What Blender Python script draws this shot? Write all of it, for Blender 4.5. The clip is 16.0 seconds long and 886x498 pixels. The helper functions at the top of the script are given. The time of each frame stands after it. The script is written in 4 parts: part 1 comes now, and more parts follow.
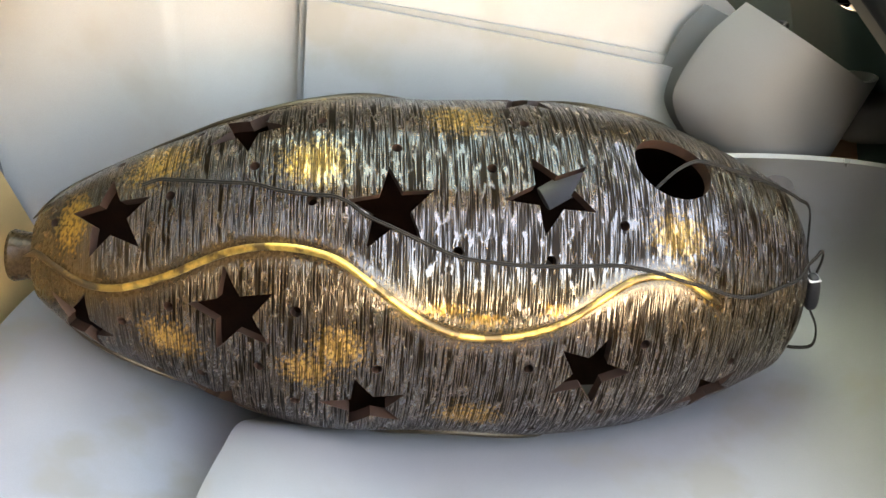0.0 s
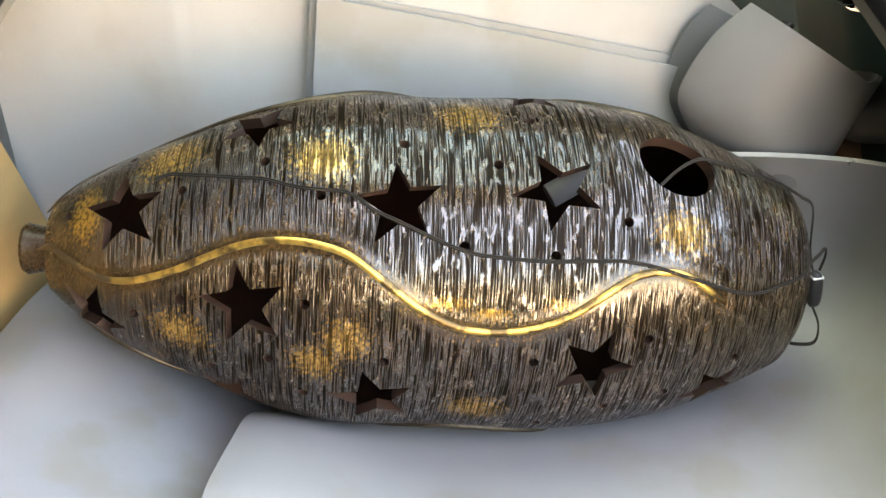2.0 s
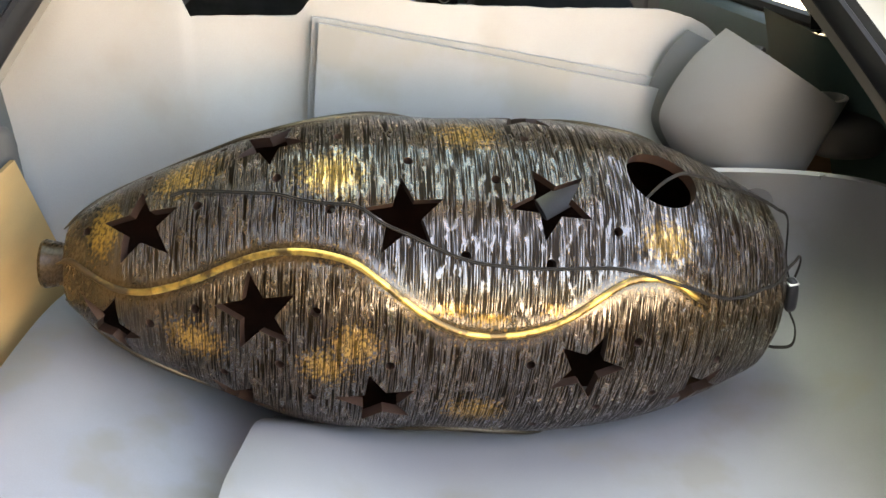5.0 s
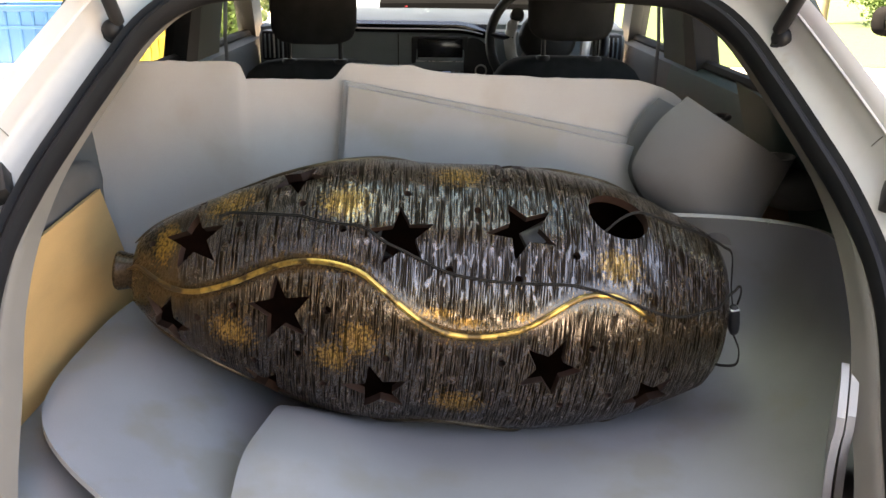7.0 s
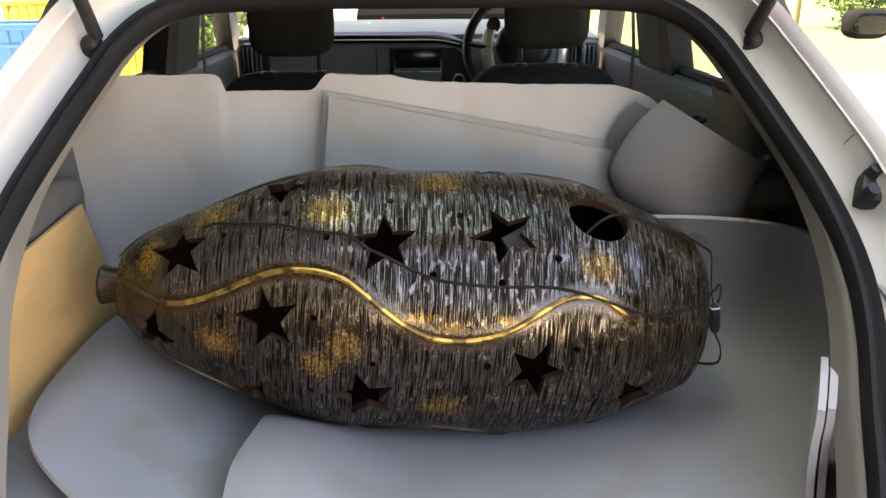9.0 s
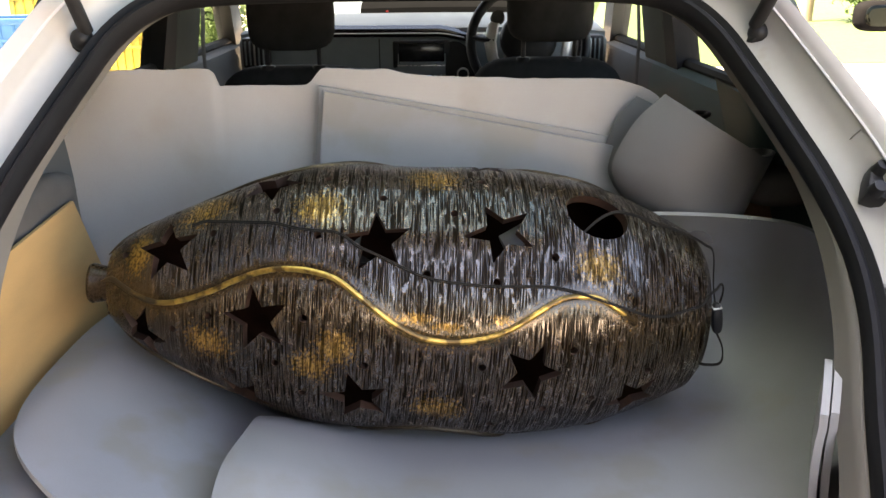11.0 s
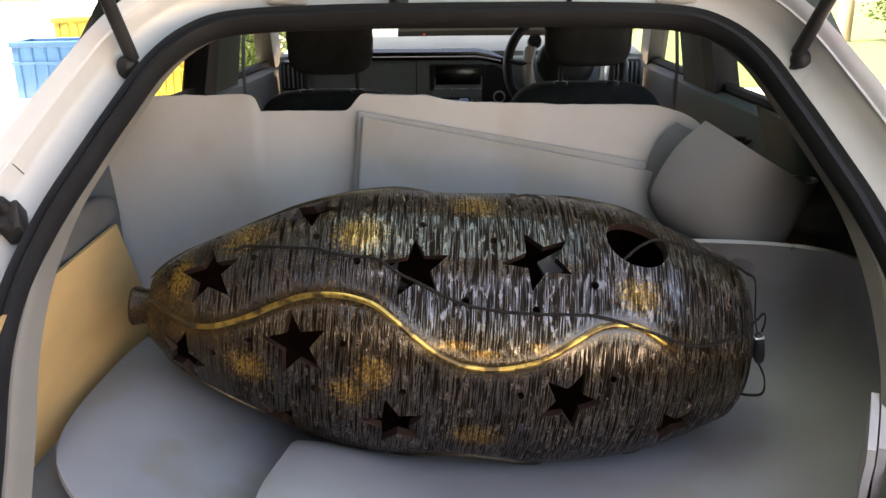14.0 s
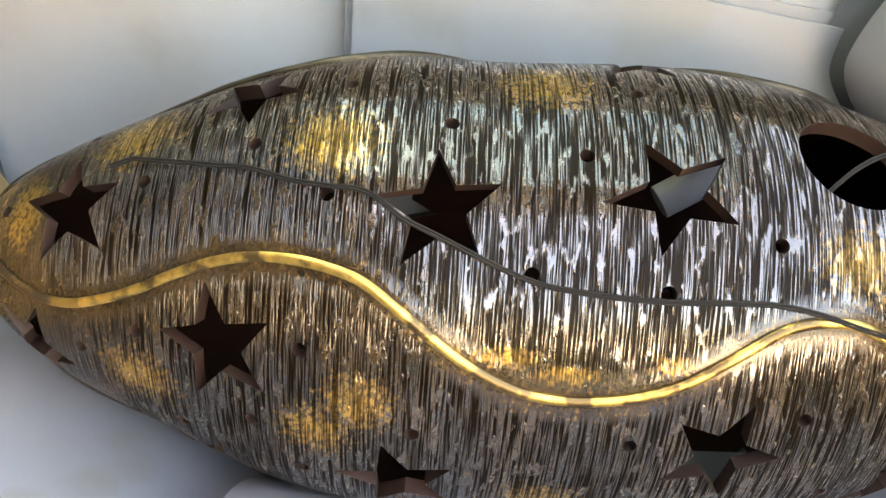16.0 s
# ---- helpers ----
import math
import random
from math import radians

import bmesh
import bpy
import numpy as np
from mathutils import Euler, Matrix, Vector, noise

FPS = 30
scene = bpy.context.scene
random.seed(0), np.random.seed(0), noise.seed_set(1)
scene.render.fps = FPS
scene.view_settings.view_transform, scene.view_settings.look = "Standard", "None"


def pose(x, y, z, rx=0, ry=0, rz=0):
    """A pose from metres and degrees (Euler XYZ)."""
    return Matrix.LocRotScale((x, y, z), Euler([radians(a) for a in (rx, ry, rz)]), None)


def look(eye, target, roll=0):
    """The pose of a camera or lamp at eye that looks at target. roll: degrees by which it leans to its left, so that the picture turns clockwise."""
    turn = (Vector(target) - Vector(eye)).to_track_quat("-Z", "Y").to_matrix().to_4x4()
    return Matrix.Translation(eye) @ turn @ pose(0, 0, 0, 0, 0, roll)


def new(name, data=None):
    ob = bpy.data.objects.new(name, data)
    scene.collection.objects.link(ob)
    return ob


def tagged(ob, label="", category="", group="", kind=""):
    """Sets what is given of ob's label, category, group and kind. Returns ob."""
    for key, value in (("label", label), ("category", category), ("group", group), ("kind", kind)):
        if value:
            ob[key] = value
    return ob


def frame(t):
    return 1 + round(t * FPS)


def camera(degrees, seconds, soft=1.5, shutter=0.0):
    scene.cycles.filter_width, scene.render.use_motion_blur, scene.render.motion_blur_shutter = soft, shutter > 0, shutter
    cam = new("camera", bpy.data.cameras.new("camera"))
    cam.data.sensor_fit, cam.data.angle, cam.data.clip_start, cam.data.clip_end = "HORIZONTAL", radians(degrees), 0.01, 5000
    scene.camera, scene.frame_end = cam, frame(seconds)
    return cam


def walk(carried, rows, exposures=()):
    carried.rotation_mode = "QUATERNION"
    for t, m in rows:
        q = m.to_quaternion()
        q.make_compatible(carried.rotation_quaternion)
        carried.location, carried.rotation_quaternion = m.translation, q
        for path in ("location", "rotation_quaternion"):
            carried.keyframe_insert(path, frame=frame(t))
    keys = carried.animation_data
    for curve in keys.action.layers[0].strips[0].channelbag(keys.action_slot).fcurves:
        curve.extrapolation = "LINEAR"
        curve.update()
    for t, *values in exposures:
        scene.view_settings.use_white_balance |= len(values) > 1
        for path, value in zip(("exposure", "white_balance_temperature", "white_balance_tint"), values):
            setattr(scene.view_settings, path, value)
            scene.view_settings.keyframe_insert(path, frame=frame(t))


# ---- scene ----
cam = camera(53.5, 16.0)
PATH = [
    (0, (-0.0526, -0.0460, 0.7348), (0.0526, 1.7669, -0.1032), 0.03),
    (0.5, (-0.0586, -0.0493, 0.7345), (0.0360, 1.7616, -0.1090), -0.08),
    (1, (-0.0543, -0.0482, 0.7358), (0.0373, 1.7642, -0.1048), -0.06),
    (1.5, (-0.0487, -0.0503, 0.7372), (0.0445, 1.7621, -0.1033), -0.03),
    (2, (-0.0535, -0.0632, 0.7337), (0.0366, 1.7525, -0.1000), 0.13),
    (2.5, (-0.0670, -0.0811, 0.7345), (0.0504, 1.7446, -0.0738), 0.41),
    (3, (-0.0836, -0.1196, 0.7295), (0.0546, 1.7143, -0.0564), -0.08),
    (3.5, (-0.0920, -0.1335, 0.7310), (0.0449, 1.7044, -0.0458), -0.06),
    (4, (-0.0870, -0.1167, 0.7367), (0.0597, 1.7146, -0.0537), 0.23),
    (6.3, (-0.0888, -0.2474, 0.7468), (0.0358, 1.6222, 0.0476), 0.53),
    (6.5, (-0.0592, -0.2996, 0.7492), (0.0213, 1.5808, 0.0728), 0.77),
    (7, (0.0004, -0.3932, 0.7601), (0.0077, 1.5071, 0.1365), 0.72),
    (7.5, (0.0040, -0.3903, 0.7550), (0.0214, 1.5133, 0.1417), 0.48),
    (8, (-0.0107, -0.3833, 0.7608), (0.0289, 1.5216, 0.1526), 0.25),
    (8.5, (-0.0066, -0.3918, 0.7559), (0.0384, 1.5131, 0.1479), -0.28),
    (9, (-0.0017, -0.4071, 0.7559), (0.0469, 1.5004, 0.1566), -0.28),
    (9.5, (0.0067, -0.4130, 0.7525), (0.0551, 1.4924, 0.1467), -0.03),
    (12, (0.0277, -0.3511, 0.7534), (0.0391, 1.5508, 0.1350), -0.79),
    (12.5, (0.0267, -0.3467, 0.7487), (0.0389, 1.5498, 0.1138), -0.71),
    (13, (0.0287, -0.3406, 0.7479), (0.0319, 1.5539, 0.1071), -0.58),
    (13.5, (0.0162, -0.3469, 0.7555), (-0.0146, 1.5616, 0.1581), -0.53),
    (14, (0.0149, -0.3735, 0.7642), (-0.0351, 1.5428, 0.1938), -0.65),
    (14.5, (0.0259, -0.3459, 0.7551), (0.0146, 1.5516, 0.1233), -0.83),
    (15, (-0.0402, -0.1338, 0.7142), (-0.0303, 1.7331, -0.0031), -1.03),
    (15.5, (-0.0183, 0.1376, 0.6419), (-0.0512, 1.9864, -0.1203), -0.35),
    (16, (-0.0100, 0.2284, 0.6271), (-0.1385, 2.0373, -0.2163), -0.85),
]
walk(cam, [(t, look(eye, target, roll)) for t, eye, target, roll in PATH],
     exposures=[(0, 4.89, 9400, 14), (4.2, 4.69, 9300, 15), (6.3, 4.44, 8750, 18), (7, 3.77, 8650, 19), (12.5, 3.71, 8550, 19), (13, 3.89, 8550, 20), (13.5, 3.94, 8550, 20), (14, 3.49, 8550, 20), (14.6, 3.64, 8450, 18), (15, 4.29, 8450, 18), (15.6, 4.44, 8850, 16), (16, 4.79, 9050, 15)])

# ---- light ----
SUN_EL, SUN_ROT = 62.0, -98.0   # degrees above the horizon; turned from +y towards +x
sky_world = bpy.data.worlds.new("sky")
scene.world = sky_world
sky_world.use_nodes = True
wn = sky_world.node_tree
sky = wn.nodes.new("ShaderNodeTexSky")
sky.sky_type = "NISHITA"
sky.sun_disc = False
sky.dust_density, sky.air_density = 3.0, 1.0
sky.sun_elevation = radians(SUN_EL)
sky.sun_rotation = radians(SUN_ROT)
wn.nodes["Background"].inputs["Strength"].default_value = 0.12
wn.links.new(sky.outputs[0], wn.nodes["Background"].inputs["Color"])
sun_data = bpy.data.lights.new("sun", "SUN")
sun_data.energy, sun_data.angle, sun_data.color = 5.0, radians(0.6), (1.0, 0.95, 0.86)
sun = new("sun", sun_data)
sd = Vector((math.sin(radians(SUN_ROT)) * math.cos(radians(SUN_EL)),
             math.cos(radians(SUN_ROT)) * math.cos(radians(SUN_EL)), math.sin(radians(SUN_EL))))
sun.matrix_world = look(sd * 20, (0, 0, 0))


# ---- materials ----
def material(name, base, rough=0.6, metal=0.0, vary=0.12, scale=8.0, fine=220.0, bump=0.15, dist=0.001,
             stretch=(1, 1, 1), spec=0.5, coat=0.0, spots=None, rvary=0.12, per_object=0.0):
    """Principled surface with coarse stains, fine grain in colour, roughness and relief."""
    m = bpy.data.materials.new(name)
    m.use_nodes = True
    n, l = m.node_tree.nodes, m.node_tree.links
    b = n["Principled BSDF"]
    tc = n.new("ShaderNodeTexCoord")
    mp = n.new("ShaderNodeMapping")
    mp.inputs["Scale"].default_value = stretch
    l.new(tc.outputs["Object"], mp.inputs["Vector"])
    big, small = n.new("ShaderNodeTexNoise"), n.new("ShaderNodeTexNoise")
    big.inputs["Scale"].default_value, big.inputs["Detail"].default_value = scale, 5
    small.inputs["Scale"].default_value, small.inputs["Detail"].default_value = fine, 3
    for q in (big, small):
        l.new(mp.outputs[0], q.inputs["Vector"])
    mix = n.new("ShaderNodeMath")
    mix.operation = "MULTIPLY_ADD"
    l.new(small.outputs["Fac"], mix.inputs[0])
    mix.inputs[1].default_value = 0.35
    l.new(big.outputs["Fac"], mix.inputs[2])
    ramp = n.new("ShaderNodeValToRGB")
    lo = [max(0, c * (1 - vary)) for c in base]
    hi = [min(1, c * (1 + vary)) for c in base]
    ramp.color_ramp.elements[0].position, ramp.color_ramp.elements[0].color = 0.45, (*lo, 1)
    ramp.color_ramp.elements[1].position, ramp.color_ramp.elements[1].color = 0.9, (*hi, 1)
    l.new(mix.outputs[0], ramp.inputs["Fac"])
    col = ramp.outputs["Color"]
    if spots:
        sp = n.new("ShaderNodeTexNoise")
        sp.inputs["Scale"].default_value, sp.inputs["Detail"].default_value = spots[1], 6
        l.new(mp.outputs[0], sp.inputs["Vector"])
        sr = n.new("ShaderNodeValToRGB")
        sr.color_ramp.elements[0].position, sr.color_ramp.elements[1].position = spots[2], spots[2] + 0.08
        l.new(sp.outputs["Fac"], sr.inputs["Fac"])
        mx = n.new("ShaderNodeMix")
        mx.data_type = "RGBA"
        l.new(sr.outputs["Color"], mx.inputs["Factor"])
        l.new(col, mx.inputs["A"])
        mx.inputs["B"].default_value = (*spots[0], 1)
        col = mx.outputs["Result"]
    if per_object:
        oi = n.new("ShaderNodeObjectInfo")
        hs = n.new("ShaderNodeHueSaturation")
        mr = n.new("ShaderNodeMapRange")
        mr.inputs["To Min"].default_value, mr.inputs["To Max"].default_value = 1 - per_object, 1 + per_object
        l.new(oi.outputs["Random"], mr.inputs["Value"])
        l.new(mr.outputs[0], hs.inputs["Value"])
        l.new(col, hs.inputs["Color"])
        col = hs.outputs["Color"]
    l.new(col, b.inputs["Base Color"])
    rr = n.new("ShaderNodeMapRange")
    rr.inputs["To Min"].default_value, rr.inputs["To Max"].default_value = max(0.02, rough - rvary), min(1, rough + rvary)
    l.new(mix.outputs[0], rr.inputs["Value"])
    l.new(rr.outputs[0], b.inputs["Roughness"])
    b.inputs["Metallic"].default_value = metal
    b.inputs["Specular IOR Level"].default_value = spec
    b.inputs["Coat Weight"].default_value = coat
    if bump:
        bp = n.new("ShaderNodeBump")
        bp.inputs["Strength"].default_value, bp.inputs["Distance"].default_value = bump, dist
        l.new(mix.outputs[0], bp.inputs["Height"])
        l.new(bp.outputs[0], b.inputs["Normal"])
    return m


FOAM = material("grey_foam", (0.23, 0.233, 0.244), 0.5, vary=0.10, scale=4.5, fine=700, bump=0.12, dist=0.0008, spots=((0.221, 0.214, 0.203), 5.0, 0.52))
FOAM_PALE = material("pale_foam", (0.34, 0.332, 0.318), 0.5, vary=0.10, scale=4.0, fine=700, bump=0.12, dist=0.0008, spots=((0.32, 0.302, 0.276), 4.0, 0.52))
FOAM_MID = material("mid_grey_foam", (0.235, 0.236, 0.24), 0.5, vary=0.10, scale=4.5, fine=700, bump=0.12, dist=0.0008, spots=((0.22, 0.212, 0.20), 5.0, 0.52))
FOAM_BLUE = material("blue_grey_foam", (0.192, 0.2, 0.219), 0.5, vary=0.12, scale=4.5, fine=700, bump=0.12, dist=0.0008, spots=((0.182, 0.18, 0.174), 5.0, 0.52))
# the rolls' grey taken darker: the shade on them is put into it
FOAM_SHADED = material("shaded_grey_foam", (0.115, 0.115, 0.117), 0.5, vary=0.10, scale=4.5, fine=700, bump=0.12, dist=0.0008, spots=((0.108, 0.105, 0.102), 5.0, 0.52))
# rims painted paler, standing in for light caught on the sheets' edges
FOAM_EDGE_LIT = material("foam_edge_lit", (0.36, 0.358, 0.352), 0.8, vary=0.1, fine=600)
PAINT = material("white_car_paint", (0.50, 0.488, 0.465), 0.3, vary=0.05, scale=4, fine=60, bump=0.03, coat=0.5,
                 spots=((0.41, 0.36, 0.29), 9.0, 0.66))
RUBBER = material("black_rubber", (0.011, 0.011, 0.012), 0.65, spec=0.18, vary=0.3, scale=12, fine=300, bump=0.12)
BLACK = material("black_plastic", (0.017, 0.017, 0.018), 0.45, spec=0.3, vary=0.3, scale=20, fine=500, bump=0.15)
TRIM = material("beige_grey_trim", (0.155, 0.143, 0.122), 0.75, vary=0.1, scale=9, fine=900, bump=0.25)
TRIM_DARK = material("dark_grey_trim", (0.085, 0.09, 0.088), 0.6, vary=0.15, scale=9, fine=900, bump=0.3)
DOOR = material("green_grey_door_trim", (0.044, 0.082, 0.073), 0.5, spec=0.35, vary=0.12, scale=7, fine=900, bump=0.3)
DOOR_LIGHT = material("pale_door_trim", (0.062, 0.066, 0.066), 0.55, vary=0.1, scale=7, fine=900, bump=0.25)
DASH = material("blue_grey_dashboard", (0.22, 0.26, 0.28), 0.8, spec=0.15, vary=0.1, scale=8, fine=800, bump=0.3)
PILLAR = material("green_grey_pillar_trim", (0.045, 0.06, 0.053), 0.65, spec=0.2, vary=0.1, scale=7, fine=900, bump=0.25)
FABRIC = material("charcoal_seat_fabric", (0.022, 0.023, 0.024), 0.95, spec=0.15, vary=0.25, scale=30, fine=1200, bump=0.5)
SILVER = material("silver_plastic", (0.5, 0.5, 0.5), 0.35, metal=0.6, vary=0.05)
STEEL = material("bright_steel", (0.55, 0.55, 0.55), 0.25, metal=1.0, vary=0.05)
SCREEN = material("dark_screen", (0.012, 0.012, 0.014), 0.12, vary=0.1, bump=0)
CARD = material("tan_fibreboard", (0.44, 0.275, 0.115), 0.75, vary=0.12, scale=5, fine=250, bump=0.2, stretch=(1, 1, 3))
BROWN = material("brown_cardboard", (0.26, 0.16, 0.095), 0.8, vary=0.15, scale=10, fine=200)
CLOTH = material("grey_cloth", (0.085, 0.082, 0.078), 0.9, vary=0.2, scale=12, fine=900, bump=0.4)
CARPET = material("boot_carpet", (0.05, 0.05, 0.052), 0.95, vary=0.3, scale=20, fine=900, bump=0.8, dist=0.003)
HOOD = material("matt_black_hood", (0.008, 0.008, 0.008), 0.95, spec=0.0, vary=0.1)
HEADLINER = material("headliner", (0.28, 0.275, 0.26), 0.9, vary=0.06, fine=900)


def glass_material(name, tint=(1, 1, 1), rough=0.0):
    m = bpy.data.materials.new(name)
    m.use_nodes = True
    n, l = m.node_tree.nodes, m.node_tree.links
    b = n["Principled BSDF"]
    b.inputs["Base Color"].default_value = (*tint, 1)
    b.inputs["Transmission Weight"].default_value = 1.0
    b.inputs["Roughness"].default_value = rough
    b.inputs["IOR"].default_value = 1.003
    return m


GLASS = glass_material("window_glass", (0.5, 0.57, 0.53))
SCREEN_GLASS = glass_material("windscreen_glass", (0.14, 0.165, 0.165))
TINT = glass_material("tinted_glass", (0.12, 0.26, 0.235))


# ---- helpers for meshes ----
def link(name, bm, mat, parent=None, label="", smooth=True):
    me = bpy.data.meshes.new(name)
    bmesh.ops.recalc_face_normals(bm, faces=bm.faces)
    bm.to_mesh(me)
    bm.free()
    for q in (mat if isinstance(mat, (list, tuple)) else [mat]):
        me.materials.append(q)
    if smooth:
        me.shade_smooth()
        me.set_sharp_from_angle(angle=radians(38))
    ob = new(name, me)
    ob.parent = parent
    if parent is not None and parent.data is None:
        ob.matrix_parent_inverse = Matrix.Translation(-parent.location)
    if label:
        tagged(ob, label)
    return ob


part = link


def empty(name, at=(0, 0, 0)):
    ob = new(name)
    ob.empty_display_size = 0.05
    ob.location = at
    return ob


def thing(name, bm, mat, label, category, group="", kind="", smooth=True):
    return tagged(link(name, bm, mat, None, "", smooth), label, category, group, kind)


def box(bm, lo, hi, bevel=0.004, m=None, seg=2):
    g = bmesh.ops.create_cube(bm, size=1)
    vs = g["verts"]
    lo, hi = Vector(lo), Vector(hi)
    for v in vs:
        v.co = Vector([(lo[i] + hi[i]) / 2 + v.co[i] * (hi[i] - lo[i]) for i in range(3)])
    if bevel:
        es = list({e for v in vs for e in v.link_edges})
        r = bmesh.ops.bevel(bm, geom=es, offset=bevel, segments=seg, profile=0.5, affect="EDGES")
        vs = list({v for f in r["faces"] for v in f.verts} | {v for v in vs if v.is_valid})
    if m is not None:
        bmesh.ops.transform(bm, matrix=m, verts=[v for v in vs if v.is_valid])
    return vs


def smoothstep(a, b, x):
    t = min(1, max(0, (x - a) / (b - a)))
    return t * t * (3 - 2 * t)


def spline(pts, n):
    """n points along a smooth line through pts (Catmull-Rom, even in parameter)."""
    P = [Vector(p) for p in pts]
    P = [2 * P[0] - P[1]] + P + [2 * P[-1] - P[-2]]
    out = []
    k = len(P) - 3
    for i in range(n):
        t = i / (n - 1) * k
        j = min(int(t), k - 1)
        f = t - j
        a, b, c, d = P[j:j + 4]
        out.append(0.5 * (2 * b + (c - a) * f + (2 * a - 5 * b + 4 * c - d) * f * f + (3 * b - a - 3 * c + d) * f ** 3))
    return out


def tube(bm, pts, r, n=8, closed=False, squash=None, up=None):
    """A tube along pts; r is a number or one per point."""
    P = [Vector(p) for p in pts]
    rings = []
    last = None
    for i, p in enumerate(P):
        a = P[i - 1] if (i or closed) else p
        b = P[(i + 1) % len(P)] if (i < len(P) - 1 or closed) else p
        t = (b - a).normalized()
        ref = up[i] if up else (last if last else (Vector((0, 0, 1)) if abs(t.z) < 0.9 else Vector((1, 0, 0))))
        x = (ref - t * ref.dot(t)).normalized()
        last = x
        y = t.cross(x)
        q = r[i] if isinstance(r, (list, tuple)) else r
        sx, sy = squash or (1, 1)
        rings.append([bm.verts.new(p + x * (q * sx * math.cos(2 * math.pi * k / n)) + y * (q * sy * math.sin(2 * math.pi * k / n))) for k in range(n)])
    m = len(rings)
    for i in range(m if closed else m - 1):
        A, B = rings[i], rings[(i + 1) % m]
        for k in range(n):
            bm.faces.new((A[k], A[(k + 1) % n], B[(k + 1) % n], B[k]))
    if not closed:
        bm.faces.new(rings[0][::-1])
        bm.faces.new(rings[-1])
    return rings


def sheet(f, nu, nv, thick, keep=None):
    """A solid sheet: f(u, v) gives its upper face, thick its thickness."""
    bm = bmesh.new()
    P = [[Vector(f(i / nu, j / nv)) for j in range(nv + 1)] for i in range(nu + 1)]
    top, bot = [], []
    for i in range(nu + 1):
        ra, rb = [], []
        for j in range(nv + 1):
            du = P[min(i + 1, nu)][j] - P[max(i - 1, 0)][j]
            dv = P[i][min(j + 1, nv)] - P[i][max(j - 1, 0)]
            nn = du.cross(dv)
            nn = nn.normalized() if nn.length > 1e-9 else Vector((0, 0, 1))
            ra.append(bm.verts.new(P[i][j]))
            rb.append(bm.verts.new(P[i][j] - nn * thick))
        top.append(ra)
        bot.append(rb)
    for i in range(nu):
        for j in range(nv):
            bm.faces.new((top[i][j], top[i + 1][j], top[i + 1][j + 1], top[i][j + 1]))
            bm.faces.new((bot[i][j], bot[i][j + 1], bot[i + 1][j + 1], bot[i + 1][j]))
    ring = [(i, 0) for i in range(nu)] + [(nu, j) for j in range(nv)] + [(i, nv) for i in range(nu, 0, -1)] + [(0, j) for j in range(nv, 0, -1)]
    for a, b in zip(ring, ring[1:] + ring[:1]):
        bm.faces.new((top[a[0]][a[1]], bot[a[0]][a[1]], bot[b[0]][b[1]], top[b[0]][b[1]])).material_index = 1
    return bm


def loft(bm, rows, closed=False):
    """Quads between rows of points of equal length."""
    R = [[bm.verts.new(p) for p in row] for row in rows]
    for A, B in zip(R, R[1:] + (R[:1] if closed else [])):
        for k in range(len(A) - 1):
            bm.faces.new((A[k], A[k + 1], B[k + 1], B[k]))
    return R


def cushion(bm, centre, size, power=3.0, n=22, m=14, bend=0.0):
    """A padded block with rounded corners."""
    def sp(c, p):
        return math.copysign(abs(c) ** (2 / p), c)
    rows = []
    for j in range(m + 1):
        b = -math.pi / 2 + math.pi * j / m
        row = []
        for i in range(n + 1):
            a = 2 * math.pi * i / n
            p = Vector((sp(math.cos(b), power) * sp(math.cos(a), power), sp(math.cos(b), power) * sp(math.sin(a), power), sp(math.sin(b), power)))
            p = Vector([p[k] * size[k] for k in range(3)])
            p.y += bend * p.x * p.x
            row.append(p + Vector(centre))
        rows.append(row)
    loft(bm, rows)
    bmesh.ops.remove_doubles(bm, verts=bm.verts, dist=1e-5)


# ---- the car ----
# z = 0 is the mat under the lantern, +y the car's way ahead, the ground lies 0.72 m lower
GROUND = -0.72
car = tagged(empty("car", (0, 1.2, GROUND)), "white hatchback car with its tailgate raised and boot open", "car")


def in_car(name, bm, mat, label="", parent=None, smooth=True):
    return link(name, bm, mat, parent or car, label, smooth)


SLOPE = 1.25                                  # the opening leans forward: y grows 1.25 m with each metre of height
OUT = Vector((0, -1, SLOPE)).normalized()     # out of the opening, back and up


def on_opening(x, z):
    return Vector((x, 1.13 + SLOPE * (z - 0.64), z))


HALF = [(0.0, 0.712), (0.2, 0.711), (0.38, 0.704), (0.455, 0.683), (0.505, 0.64), (0.54, 0.575), (0.572, 0.505), (0.6, 0.435),
        (0.614, 0.36), (0.606, 0.29), (0.575, 0.205), (0.548, 0.13), (0.5, 0.045), (0.40, 0.0), (0.2, -0.01), (0.0, -0.012)]
half = [on_opening(p.x, p.y) for p in spline([(a, b, 0) for a, b in HALF], 61)]
LOOP = half + [Vector((-p.x, p.y, p.z)) for p in half[-2:0:-1]]


def outward(i):
    t = (LOOP[(i + 1) % len(LOOP)] - LOOP[i - 1]).normalized()
    o = t.cross(OUT)
    c = LOOP[i] - Vector((0, 0.75, 0.33))
    return o if o.dot(c) > 0 else -o


def along_opening(profile, widen=0.0):
    """Points across the opening's edge: outwards, out along its lean and ahead. widen: how much broader it gets lower down."""
    rows = []
    for i, c in enumerate(LOOP):
        k = 1 + widen * smoothstep(0.68, 0.4, c.z)
        rows.append([c + outward(i) * (p[0] if p[0] < 0.06 else 0.06 + (p[0] - 0.06) * k) + OUT * p[1] + Vector((0, p[2] if len(p) > 2 else 0, 0)) for p in profile])
    return rows


